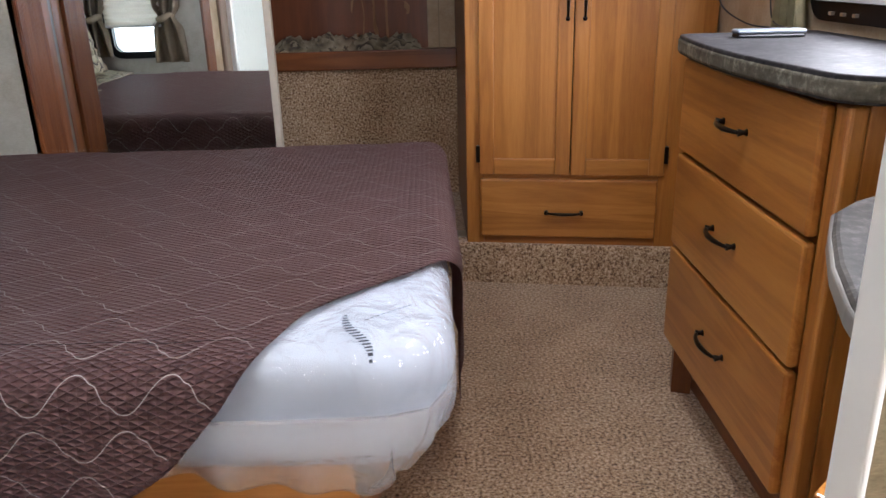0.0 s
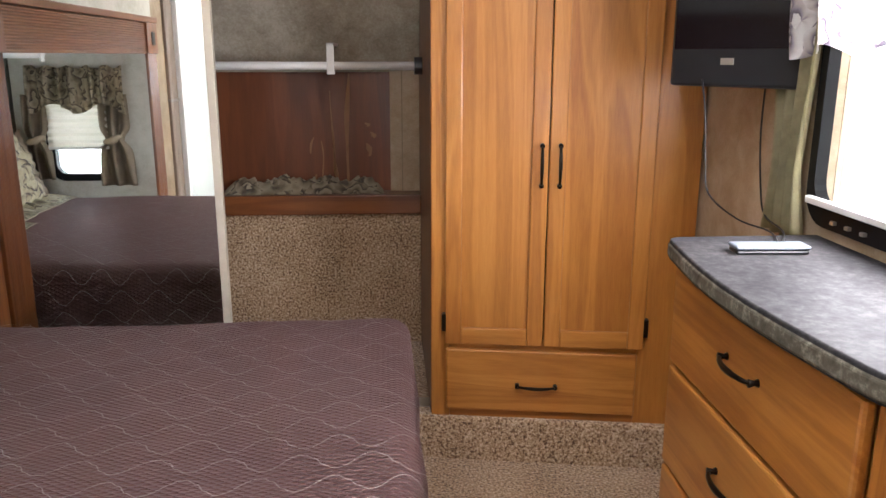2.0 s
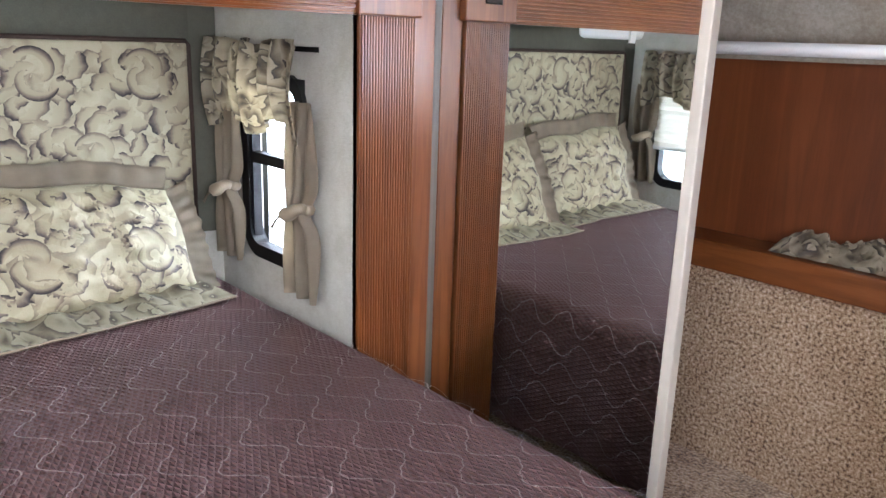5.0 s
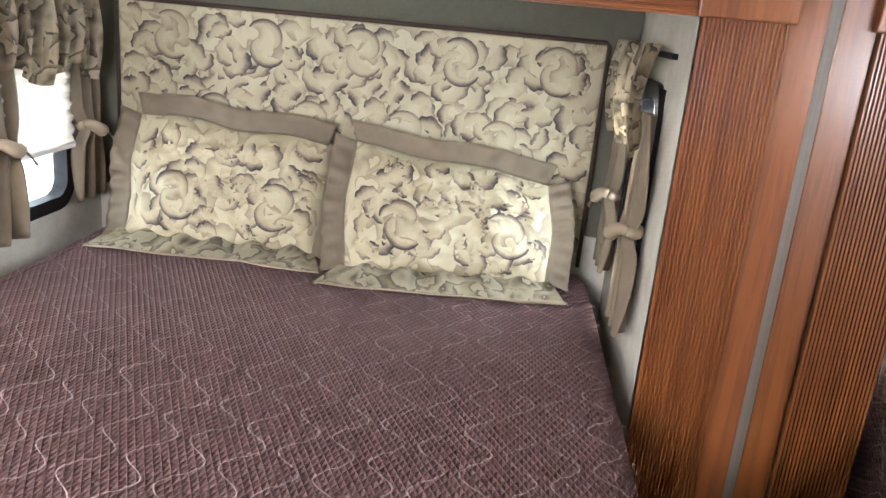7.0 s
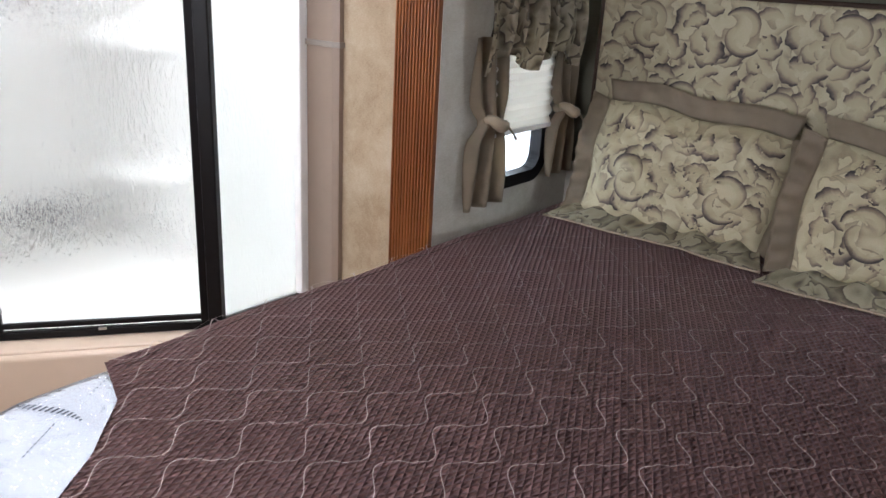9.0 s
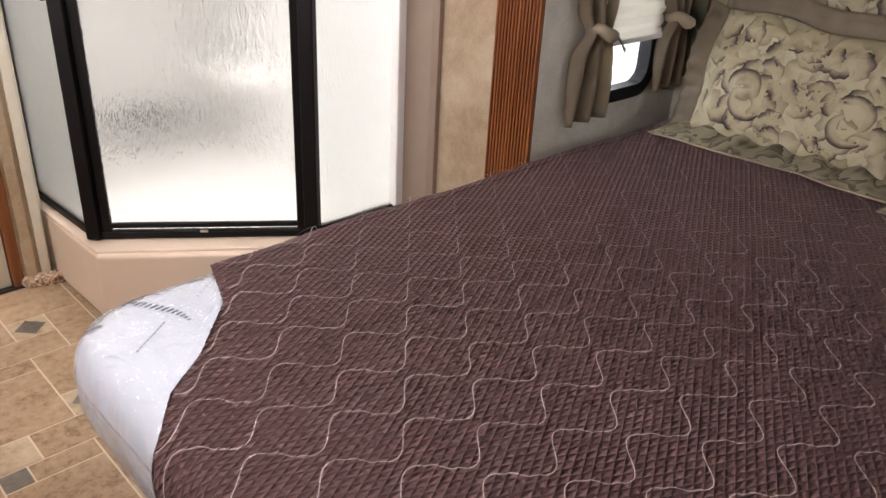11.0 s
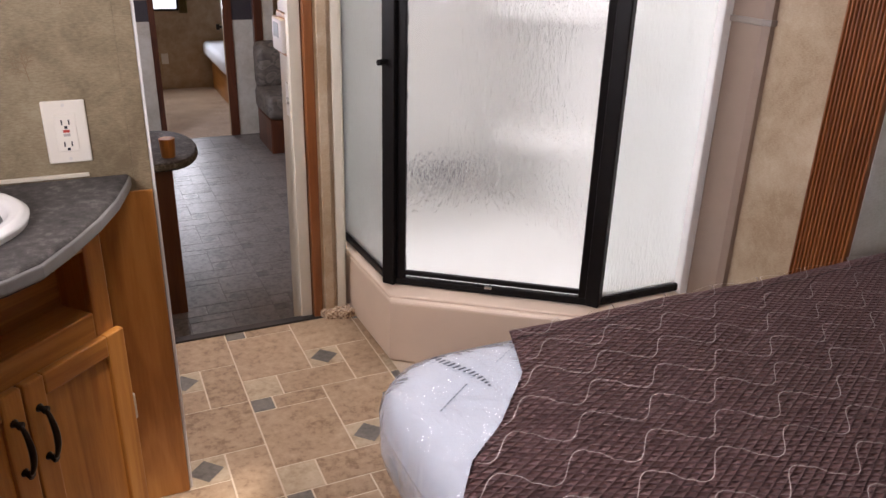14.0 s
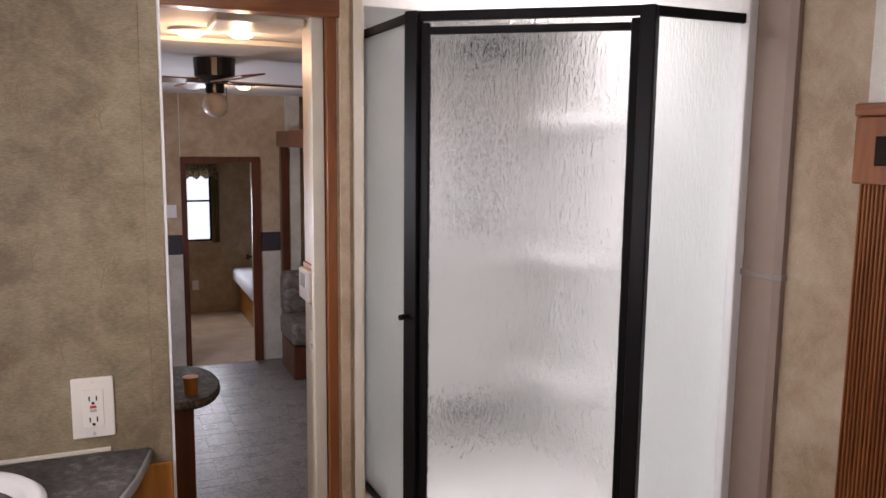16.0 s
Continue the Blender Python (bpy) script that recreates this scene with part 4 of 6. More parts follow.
for nm, b, mt in (("cabinet", (-0.165, 0.165, -0.02, 0.03, -0.205, 0.205), black_plastic), ("rear_housing", (-0.11, 0.11, 0.03, 0.07, -0.15, 0.15), black_plastic),
                  ("screen", (-0.155, 0.13, -0.0215, -0.0195, -0.12, 0.19), plain("dark_screen", (0.004, 0.004, 0.006), 0.08, var=0.05, bumps=0)), ("badge", (-0.028, 0.004, -0.023, -0.0195, -0.155, -0.140), alu)):
    o = box(nm, *b, mt, tv, bevel=0.0 if nm in ("screen", "badge") else 0.008)
    o.matrix_world = tm
for i in range(7):
    o = box("button", 0.146, 0.156, -0.023, -0.02, -0.10 + 0.03 * i, -0.09 + 0.03 * i, alu, tv)
    o.matrix_world = tm
part("wall_bracket", joined(box_bm(XE - 0.03, XE - 0.001, 2.15, 2.25, 1.33, 1.47, 0.003), cyl_bm((XE - 0.02, 2.19, 1.40), (0.93, 2.16, 1.40), 0.012)), black_plastic, tv)
for pts in ([(0.835, 2.16, 1.20), (0.832, 2.12, 1.13), (0.842, 2.12, 1.02), (0.848, 2.10, 0.94), (0.875, 2.0, 0.90), (0.90, 1.90, 0.894), (0.87, 1.80, 0.893)],
            [(0.95, 2.08, 1.20), (0.955, 2.09, 1.08), (0.962, 2.08, 0.96), (0.958, 2.04, 0.90), (0.93, 1.90, 0.894), (0.88, 1.80, 0.893)]):
    ps = [Vector(q) for q in pts]
    fine = []
    for i in range(len(ps) - 1):
        a, b, c, d = ps[max(i - 1, 0)], ps[i], ps[i + 1], ps[min(i + 2, len(ps) - 1)]
        fine += [0.5 * ((2 * b) + (c - a) * t + (2 * a - 5 * b + 4 * c - d) * t * t + (3 * b - a - 3 * c + d) * t ** 3) for t in (k / 5 for k in range(5))]
    part("cable", tube_bm(fine + [ps[-1]], 0.0022, 6), black_plastic, tv, smooth=True)


# ---- bed ----
bed = thing("bed_base", "orange-brown wooden platform under the mattress", "bed base")
box("side_board", -1.08, -0.02, 1.06, 1.078, 0.0, 0.372, wood_x, bed, bevel=0.002)
box("foot_board", -0.038, -0.02, 1.078, 2.36, 0.0, 0.372, wood_y, bed, bevel=0.002)
box("deck", -1.76, -0.02, 1.065, 2.35, 0.373, 0.383, wood_x, bed)

BX0, BX1, BY0, BY1, BZ = -1.755, 0.128, 1.035, 2.425, 0.545
def super_pad(x0, x1, y0, y1, z0, z1, r, bulge, seed, nx=56, ny=46):
    """A cushion: a rounded slab with soft sides, built as a closed skin."""
    bm = bmesh.new()
    loops = []
    cx, cy = (x0 + x1) / 2, (y0 + y1) / 2
    base = rounded_rect(x0, x1, y0, y1, r, 8)
    dense = []
    for a, b in zip(base, base[1:] + base[:1]):
        n = max(1, int(math.dist(a, b) / 0.05))
        dense += [(a[0] + (b[0] - a[0]) * k / n, a[1] + (b[1] - a[1]) * k / n) for k in range(n)]
    h = (z1 - z0) / 2
    steps = 9
    for i in range(steps + 1):
        a = -math.pi / 2 + math.pi * i / steps
        z = (z0 + z1) / 2 + h * math.copysign(abs(math.sin(a)) ** 0.6, math.sin(a))
        off = bulge * (math.cos(a) ** 0.5 if math.cos(a) > 0 else 0) - bulge
        ring = []
        for x, y in dense:
            d = Vector((x - cx, y - cy))
            w = 0.006 * noise.noise(Vector((x * 6, y * 6, z * 9 + seed)))
            k = (off + w) / d.length
            ring.append(bm.verts.new((x + d.x * k * 1.0, y + d.y * k, z)))
        loops.append(ring)
    n = len(dense)
    for a, b in zip(loops, loops[1:]):
        for i in range(n):
            bm.faces.new((a[i], a[(i + 1) % n], b[(i + 1) % n], b[i]))
    bm.faces.new(loops[0][::-1])
    bm.faces.new(loops[-1])
    return bm


mt = thing("mattress", "white mattress in clear plastic wrap with printed dotted lines", "mattress")
part("pad", super_pad(BX0, BX1 - 0.01, 1.028, BY1 - 0.02, 0.384, BZ - 0.012, 0.13, 0.085, 1), mattress_mat, mt, smooth=True)
wrap = part("plastic_cover", super_pad(BX0, BX1 + 0.005, 1.014, BY1 - 0.015, 0.372, BZ - 0.003, 0.12, 0.085, 7), wrap_mat, mt, "clear crinkled plastic cover", smooth=True)
wrap.visible_shadow = False


def cover_z(x, y):
    """Height of the coverlet over the mattress."""
    z = BZ + 0.006 + 0.006 * noise.noise(Vector((x * 3.1, y * 3.1, 0.0))) + 0.0032 * noise.noise(Vector((x * 9, y * 13, 4))) + 0.006 * math.exp(-((y - 1.30 - 0.35 * (x + 1.0)) / 0.03) ** 2 - ((x + 1.0) / 0.22) ** 2)
    return z


def cover_place(x, y):
    """A point of the flat coverlet laid on the bed: over the edges it bends down."""
    R, by = 0.058, 0.984
    dz, px, py = 0.0, x, y
    ex, ey, en_ = x - (BX1 + 0.028 - R), y - (BY1 - R), (by + R) - y
    for e, sgn in ((ey, 1), (en_, -1)):
        if e > 0:
            a = min(e / R, math.pi / 2)
            py = (BY1 - R if sgn > 0 else by + R) + sgn * R * math.sin(a)
            drop = max(0.0, e - R * math.pi / 2)
            dz += R * (1 - math.cos(a)) + drop
            py += sgn * 0.012 * (math.sin(x * 17) + 0.4) * min(1, drop / 0.1)
    if ex > 0:
        a = min(ex / R, math.pi / 2)
        px = BX1 + 0.028 - R + R * math.sin(a)
        drop = max(0.0, ex - R * math.pi / 2)
        dz += R * (1 - math.cos(a)) + drop
        px += 0.010 * (math.sin(y * 15) + 0.6) * min(1, drop / 0.1)
    if ex > 0 and ey > 0:
        dz = min(dz, 0.36)
    return Vector((px, py, max(0.16, cover_z(x, y) - dz)))


EDGE_X = (-1.8, -0.50, -0.36, -0.26, -0.185, -0.15, -0.094, 0.0, 0.078, 0.122, 0.27, 0.42)
EDGE_Y = (0.73, 0.735, 0.80, 0.87, 0.955, 1.010, 1.160, 1.262, 1.325, 1.385, 1.49, 1.53)


def near_edge(x):
    """The coverlet's edge: hanging over the side, then slanting back over the foot corner."""
    return float(np.interp(x, EDGE_X, EDGE_Y))


def coverlet_uv(u, v):
    x = BX0 + 0.03 + (BX1 + 0.40 - BX0 - 0.03) * u
    y0 = near_edge(x)
    return x, y0 + (BY1 + 0.44 - y0) * v


cov = thing("coverlet", "brown quilted coverlet with pale wavy stitching, folded back at one corner", "bedspread")
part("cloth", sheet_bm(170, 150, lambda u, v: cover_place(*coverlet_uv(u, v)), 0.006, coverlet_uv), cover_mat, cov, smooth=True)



def on_cover(x, y, lift):
    """A point just above the coverlet."""
    p = cover_place(x, y)
    n = (cover_place(x + 0.004, y) - p).cross(cover_place(x, y + 0.004) - p)
    return p + n.normalized() * lift


def ribbon_bm(lines, width, lift):
    """Thin flat threads sewn on the coverlet along lines of flat points."""
    bm = bmesh.new()
    for line in lines:
        rows = []
        for i, (x, y) in enumerate(line):
            x1, y1 = line[min(i + 1, len(line) - 1)]
            x0, y0 = line[max(i - 1, 0)]
            d = math.hypot(x1 - x0, y1 - y0) or 1
            nx, ny = -(y1 - y0) / d * width / 2, (x1 - x0) / d * width / 2
            rows.append((bm.verts.new(on_cover(x + nx, y + ny, lift)), bm.verts.new(on_cover(x - nx, y - ny, lift))))
        for (p, q), (r, s) in zip(rows, rows[1:]):
            bm.faces.new((p, q, s, r))
    return bm


threads = []
for k in range(-13, 18):
    yk, sgn = 1.601 + 0.0695 * k, (-1) ** k
    run = []
    for i in range(680):
        x = -1.68 + 2.16 * i / 679
        ph = 2 * math.pi * (x + 0.439) / 0.126
        y = yk + sgn * 0.0235 * math.cos(ph) + 0.0032 * math.sin(6 * ph) * max(0.0, sgn * math.sin(ph)) ** 2
        if near_edge(x) + 0.012 < y < BY1 + 0.40:
            run.append((x, y))
        elif run:
            threads.append(run)
            run = []
    if run:
        threads.append(run)
part("stitching", ribbon_bm([r for r in threads if len(r) > 3], 0.00125, 0.0090), thread_mat, cov, "pale wavy quilting thread")
part("seam", ribbon_bm([[(-1.7 + 1.56 * i / 60, 1.062 + 0.003 * math.sin(i)) for i in range(61)]], 0.0022, 0.0066), seam_mat, cov, "thin dark seam")
part("seam", ribbon_bm([[(-1.7 + 1.82 * i / 60, 2.14) for i in range(61)]], 0.0016, 0.0066), cover_mat, cov)

# dotted print on the mattress cover
wrap_tree = BVHTree.FromPolygons([tuple(v.co) for v in wrap.data.vertices], [tuple(p.vertices) for p in wrap.data.polygons])


def wrap_top(x, y):
    """Height of the plastic cover's upper face."""
    hit = wrap_tree.ray_cast(Vector((x, y, 2.0)), Vector((0, 0, -1)))[0]
    return hit.z if hit else BZ


def marks(kind):
    bm = bmesh.new()
    def dash(x, y, ang, ln, w):
        c, s = math.cos(ang), math.sin(ang)
        vs = [bm.verts.new((x + c * a - s * b_, y + s * a + c * b_, wrap_top(x + c * a - s * b_, y + s * a + c * b_) + 0.0025)) for a, b_ in ((-ln, -w), (ln, -w), (ln, w), (-ln, w))]
        bm.faces.new(vs)
    for i in range((16, 9, 6)[kind]):
        t = i / 15
        if kind == 0:
            dash(-0.034 + 0.045 * t - 0.006 * math.sin(t * 6.0), 1.160 - 0.130 * t, 0.2, 0.0025 + 0.0055 * math.sin(math.pi * t), 0.0022)
        elif kind == 1:
            dash(0.0 + 0.008 * i, 1.145 + 0.006 * i, 0.6, 0.003, 0.0013)
        else:
            dash(-0.08 - 0.009 * i, 1.10 - 0.006 * i, 0.5, 0.002, 0.001)
    return bm
for kind in range(3):
    tagged(part("printed_dots", marks(kind), mattress_mark, mt, "row of grey printed dashes"), kind="stuff")


# ---- headboard and pillows ----
hb = thing("headboard", "padded headboard in floral cloth with dark piping and green surround", "headboard")
part("padding", box_bm(-1.795, -1.765, 1.025, 2.386, 0.56, 1.186, 0.012, 3), cream_cloth, hb)
tagged(part("leaf_print", scroll_print_bm(lambda p, q, lift: (-1.765 + lift, 2.384 - p, 0.565 + q), 1.357, 0.618, 5), print_mat, hb, "printed taupe acanthus scrolls"), kind="stuff")
pipe = [(-1.768, 1.023, 0.56), (-1.768, 1.023, 1.178), (-1.768, 1.032, 1.188), (-1.768, 2.379, 1.188), (-1.768, 2.388, 1.178), (-1.768, 2.388, 0.56)]
part("piping", tube_bm(pipe, 0.006, 8), piping_mat, hb, smooth=True)
part("surround", box_bm(-1.799, -1.782, 0.957, 2.466, 0.652, ZS - 0.003, 0.003), green_fabric, hb, "sage green padded surround")
for pts in ([(-1.781, 0.957), (-1.765, 0.957), (-1.781, 1.015)], [(-1.781, 2.395), (-1.765, 2.466), (-1.781, 2.466)]):
    part("side_wing", slab_bm(pts, 0.652, ZS - 0.004, 0.002), green_fabric, hb, "sage green side wing")
structure(box("head_ledge", -1.799, -1.775, 0.954, 2.469, 0.40, 0.651, paper_slide), "wallpaper covered ledge below the headboard", "trim")


def sham(name, m, w, h, seed, group, slope=0.0):
    """A limp pillow in a floral sham with taupe borders, slumped against the headboard."""
    t = thing(name, "floral pillow sham with a gathered taupe border", "pillow", group)

    def shape(a, b_, sign):
        puff = (max(0.0, 1 - abs(a) ** 3.0) ** 0.6) * (max(0.0, 1 - abs(b_) ** 2.6) ** 0.6)
        wr = 0.022 * noise.noise(Vector((a * 2.6, b_ * 2.2, seed))) + 0.010 * noise.noise(Vector((a * 7, b_ * 6, seed + 3)))
        sag = 0.022 * noise.noise(Vector((a * 1.3, 0.2, seed + 9))) * (b_ + 1) / 2
        toe = 0.055 * max(0.0, -b_ - 0.35) ** 1.4
        return Vector((sign * (0.008 + (0.062 if sign > 0 else 0.015) * puff) + wr * (0.25 + puff) + toe * sign, a * w / 2 * (1 + 0.03 * math.sin(3 * b_ + seed)), h / 2 + b_ * h / 2 + sag + slope * a * (b_ + 1) / 2))
    part("pillow_front", sheet_bm(56, 44, lambda u, v: m @ shape(2 * u - 1, 2 * v - 1, 1)), cream_cloth, t, smooth=True)

    def printed(p, q, lift):
        a, b_ = 1 - 2 * p / w, 2 * q / h - 1
        o = shape(a, b_, 1)
        n = (shape(a + 0.01, b_, 1) - o).cross(shape(a, b_ + 0.01, 1) - o).normalized()
        return m @ (o + n * (lift + 0.0008))
    tagged(part("leaf_print", scroll_print_bm(printed, w, h, int(seed) + 20), print_mat, t, "printed taupe acanthus scrolls"), kind="stuff")
    part("pillow_back", sheet_bm(20, 14, lambda u, v: m @ shape(2 * u - 1, 2 * v - 1, -1)), taupe_fabric, t, smooth=True)
    fl = 0.062
    def side(edge):
        def f(u, v):
            s = 2 * u - 1
            rip = 0.0035 * math.sin(s * 26 + seed) * (0.3 + v) + 0.006 * noise.noise(Vector((s * 6, v * 3, seed)))
            if edge == "top":
                p = shape(s, 1.0, 1) + Vector((-0.006 + rip, s * 0.35 * fl * v, fl * v))
            elif edge == "bottom":
                q = m @ shape(s, -1.0, 1)
                reach = 0.135 + 0.022 * noise.noise(Vector((s * 2.2, seed, 1.0)))
                return Vector((q.x - 0.02 + reach * v, q.y + s * 0.05 * v, cover_z(q.x, q.y) + 0.010 + (0.022 + 0.012 * math.sin(s * 17 + seed)) * math.sin(math.pi * min(1.0, 0.25 + 0.75 * v)) * (1 - 0.6 * v)))
            else:
                k = 1 if edge == "right" else -1
                p = shape(k, s, 1) + Vector((rip, k * fl * v, s * 0.02 * v))
            return m @ p
        return f
    for e in ("top", "left", "right"):
        part("border", sheet_bm(60, 6, side(e), 0.003), taupe_fabric, t, "gathered taupe border", smooth=True)
    part("border", sheet_bm(80, 8, side("bottom"), 0.012), floral_mat, t, "padded floral lower border", smooth=True)
    part("piping", tube_bm([side("bottom")(i / 80, 1.0) + Vector((0.002, 0, -0.002)) for i in range(81)], 0.0032, 6), taupe_fabric, t, "corded edge", smooth=True)
    return t


sham("pillow", pose(-1.615, 1.388, BZ + 0.010, 0, -17, 0), 0.545, 0.325, 1.0, "pillows on the bed", -0.012)
sham("pillow", pose(-1.565, 2.02, BZ + 0.010, 0, -25, 6), 0.545, 0.31, 8.0, "pillows on the bed", -0.036)

al = thing("ceiling_light", "white plastic dome light under the alcove ceiling", "lamp")
part("dome", slab_bm([(-1.42 + 0.085 * math.cos(radians(a)), 1.60 + 0.15 * math.sin(radians(a))) for a in range(0, 360, 15)], 1.238, 1.288, 0.02, 4), plain("milky_plastic", (0.78, 0.78, 0.76), 0.3, var=0.03, bumps=0), al, smooth=True)
box("base", -1.49, -1.35, 1.465, 1.735, 1.288, ZS - 0.002, white_plastic, al, bevel=0.004)
box("clip", -1.336, -1.328, 1.585, 1.615, 1.225, 1.275, white_plastic, al)


# ---- shower ----
PL, PR = (-0.272, 0.10), (-0.757, 0.452)
XS = -0.255
YS0 = -0.62
sw = structure(thing("shower_base", "almond fibreglass shower pan with a raised front curb", "shower base"))
outl = [(-0.212, YS0), (-0.232, 0.195), (-0.70, 0.53), (-1.10, 0.53), (-1.10, YS0)]
part("curb", slab_bm(outl, 0.0, 0.205, 0.012), shower_base_mat, sw)
part("pan_floor", slab_bm([(-0.32, -0.585), (-0.32, 0.075), (-0.745, 0.40), (-1.065, 0.40), (-1.065, -0.585)], 0.206, 0.2095, 0.001), fiberglass, sw, "white shower floor")
part("curb_lip", slab_bm([(-0.219, -0.33), (-0.236, 0.178), (-0.705, 0.505), (-1.02, 0.505), (-1.02, 0.44), (-0.72, 0.44), (-0.30, 0.10), (-0.30, -0.33)], 0.2, 0.212, 0.005), shower_base_mat, sw)
def shower_wall(name, x0, x1, y0, y1):
    return structure(box(name, x0, x1, y0, y1, 0.21, 1.93, fiberglass, bevel=0.004), "glossy white fibreglass shower wall", "shower wall")
shower_wall("shower_wall_west", -1.10, -1.07, YS0, 0.44)
shower_wall("shower_wall_south", -1.07, -0.262, YS0, YS0 + 0.03)
structure(box("wall_shower_side", -0.262, -0.226, YS0, -0.31, 0.0, Z_C, fiberglass), "white shower side wall", "wall")
structure(box("ceiling_shower", -1.1, -0.22, YS0, Y_D, Z_C, Z_C + 0.04, ceiling_mat), "white ceiling over the shower", "ceiling")
for z in (0.54, 0.99, 1.46):
    part("shower_shelf", slab_bm([(-1.07, -0.588), (-1.0, -0.588), (-0.935, -0.50), (-0.905, -0.38), (-0.91, -0.25), (-0.955, -0.12), (-1.07, -0.04)], z - 0.07, z, 0.02), fiberglass, sw, "moulded soap shelf")
fx = thing("shower_mixer", "chrome shower mixer with riser rail and hand spray", "shower fitting")
part("riser", cyl_bm((-0.765, YS0 + 0.055, 1.0), (-0.745, YS0 + 0.055, 1.70), 0.030), plain("dull_chrome", (0.05, 0.05, 0.055), 0.3, 0.6), fx, smooth=True)
part("spray_head", joined(cyl_bm((-0.745, YS0 + 0.06, 1.66), (-0.80, YS0 + 0.14, 1.70), 0.014), cyl_bm((-0.80, YS0 + 0.14, 1.74), (-0.83, YS0 + 0.18, 1.65), 0.028, 0.04)), plain("grey_chrome", (0.10, 0.10, 0.11), 0.25, 0.8), fx, smooth=True)
part("mixer_body", joined(box_bm(-0.82, -0.64, YS0 + 0.03, YS0 + 0.08, 0.30, 0.35, 0.01), cyl_bm((-0.80, YS0 + 0.10, 0.325), (-0.80, YS0 + 0.04, 0.325), 0.035), cyl_bm((-0.66, YS0 + 0.10, 0.325), (-0.66, YS0 + 0.04, 0.325), 0.035)), plain("dark_chrome", (0.22, 0.22, 0.23), 0.3, 0.7), fx)

en = thing("shower_enclosure", "angled shower enclosure with rain glass door in black frame", "shower enclosure")
ZB, ZT = 0.214, 1.682
def post(p, r=0.02, name="post"):
    part(name, box_bm(-r, r, -r, r, ZB, ZT, 0.004), black_frame, en).matrix_world = pose(p[0], p[1], 0, 0, 0, 38)
def rail(p, q, z0, z1, w=0.012, name="rail"):
    p, q = Vector((*p, 0)), Vector((*q, 0))
    d = q - p
    o = part(name, box_bm(0, d.length, -w, w, z0, z1, 0.003), black_frame, en)
    o.matrix_world = pose(p.x, p.y, 0, 0, 0, math.degrees(math.atan2(d.y, d.x)))
def pane_between(p, q, mat_, name):
    p, q = Vector((*p, 0)), Vector((*q, 0))
    d = q - p
    o = part(name, box_bm(0.012, d.length - 0.012, -0.003, 0.003, ZB + 0.01, ZT - 0.01), mat_, en)
    o.matrix_world = pose(p.x, p.y, 0, 0, 0, math.degrees(math.atan2(d.y, d.x)))
    o.visible_shadow = False
A, B = (XS, -0.308), (-1.055, 0.455)
post(PL), post(PR)
for p, q in ((A, PL), (PL, PR), (PR, B)):
    rail(p, q, ZB, ZB + 0.022)
    rail(p, q, ZT - 0.025, ZT)
pane_between(A, PL, frosted, "fixed_pane")
pane_between(PL, PR, rain_glass, "door_pane")
pane_between(PR, B, frosted, "fixed_pane")
dv = (Vector(PR) - Vector(PL)).normalized()
for e in (0.032, (Vector(PR) - Vector(PL)).length - 0.032):
    q = Vector(PL) + dv * e
    part("door_stile", box_bm(-0.012, 0.012, -0.010, 0.010, ZB + 0.02, ZT - 0.03, 0.003), black_frame, en).matrix_world = pose(q.x, q.y, 0, 0, 0, math.degrees(math.atan2(dv.y, dv.x)))
rail(Vector(PL) + dv * 0.03, Vector(PR) - dv * 0.03, ZT - 0.06, ZT - 0.04, 0.008, "door_rail")
rail(Vector(PL) + dv * 0.03, Vector(PR) - dv * 0.03, ZB + 0.03, ZB + 0.045, 0.008, "door_rail")
part("magnet_strip", box_bm(-0.01, 0.01, -0.004, 0.004, ZB + 0.0226, ZB + 0.028), alu, en).matrix_world = pose(-0.5, 0.29, 0, 0, 0, 141)
rail(A, (A[0], A[1] + 0.02), ZB, ZT, 0.01, "wall_channel")
part("catch", cyl_bm((PL[0] + 0.02, PL[1] + 0.01, 0.87), (PL[0] + 0.045, PL[1] + 0.02, 0.87), 0.008), black_frame, en)
structure(box("shower_corner_trim", -1.099, -1.05, 0.44, 0.478, 0.205, Z_C, white_plastic, bevel=0.004), "white plastic corner trim of the shower", "trim")
structure(box("shower_header", -1.1, XS, 0.0, 0.02, 1.80, Z_C, paper_tan), "wall strip above the shower", "wall").matrix_world = Matrix.Identity(4)
structure(part("corner_pilaster", slab_bm([(-1.099, 0.479), (-1.076, 0.479), (-1.076, 0.585), (-1.084, 0.605), (-1.099, 0.605)], 0.0, Z_C, 0.0), plain("warm_grey_panel", (0.235, 0.170, 0.125), 0.5, var=0.05)), "warm grey corner panel by the shower", "trim")
structure(part("joint_strip", slab_bm([(-1.099, 0.476), (-1.070, 0.476), (-1.070, 0.588), (-1.080, 0.61), (-1.099, 0.61)], 1.0, 1.015, 0.002), plain("grey_vinyl_strip", (0.23, 0.195, 0.165), 0.4, var=0.04)), "grey vinyl joint strip on the corner panel", "trim")
sp = structure(box("screw_plate", -1.082, -1.066, 0.4782, 0.4805, 1.055, 1.095, white_plastic, bevel=0.001), "small white screw cover plate", "trim")
structure(box("wall_shower_back", -1.15, -1.1005, YS0 - 0.05, 0.499, 0.0, Z_C, fiberglass), "outer wall behind the shower", "wall")
structure(box("wall_shower_rear", -1.15, -0.225, YS0 - 0.05, YS0, 0.0, Z_C, fiberglass), "wall behind the shower", "wall")


# ---- vanity ----
va = thing("vanity_cabinet", "honey wood vanity cabinet with panelled doors", "cabinet")
vo = [(XE - 0.003, 0.548), (XE - 0.003, 1.06)]
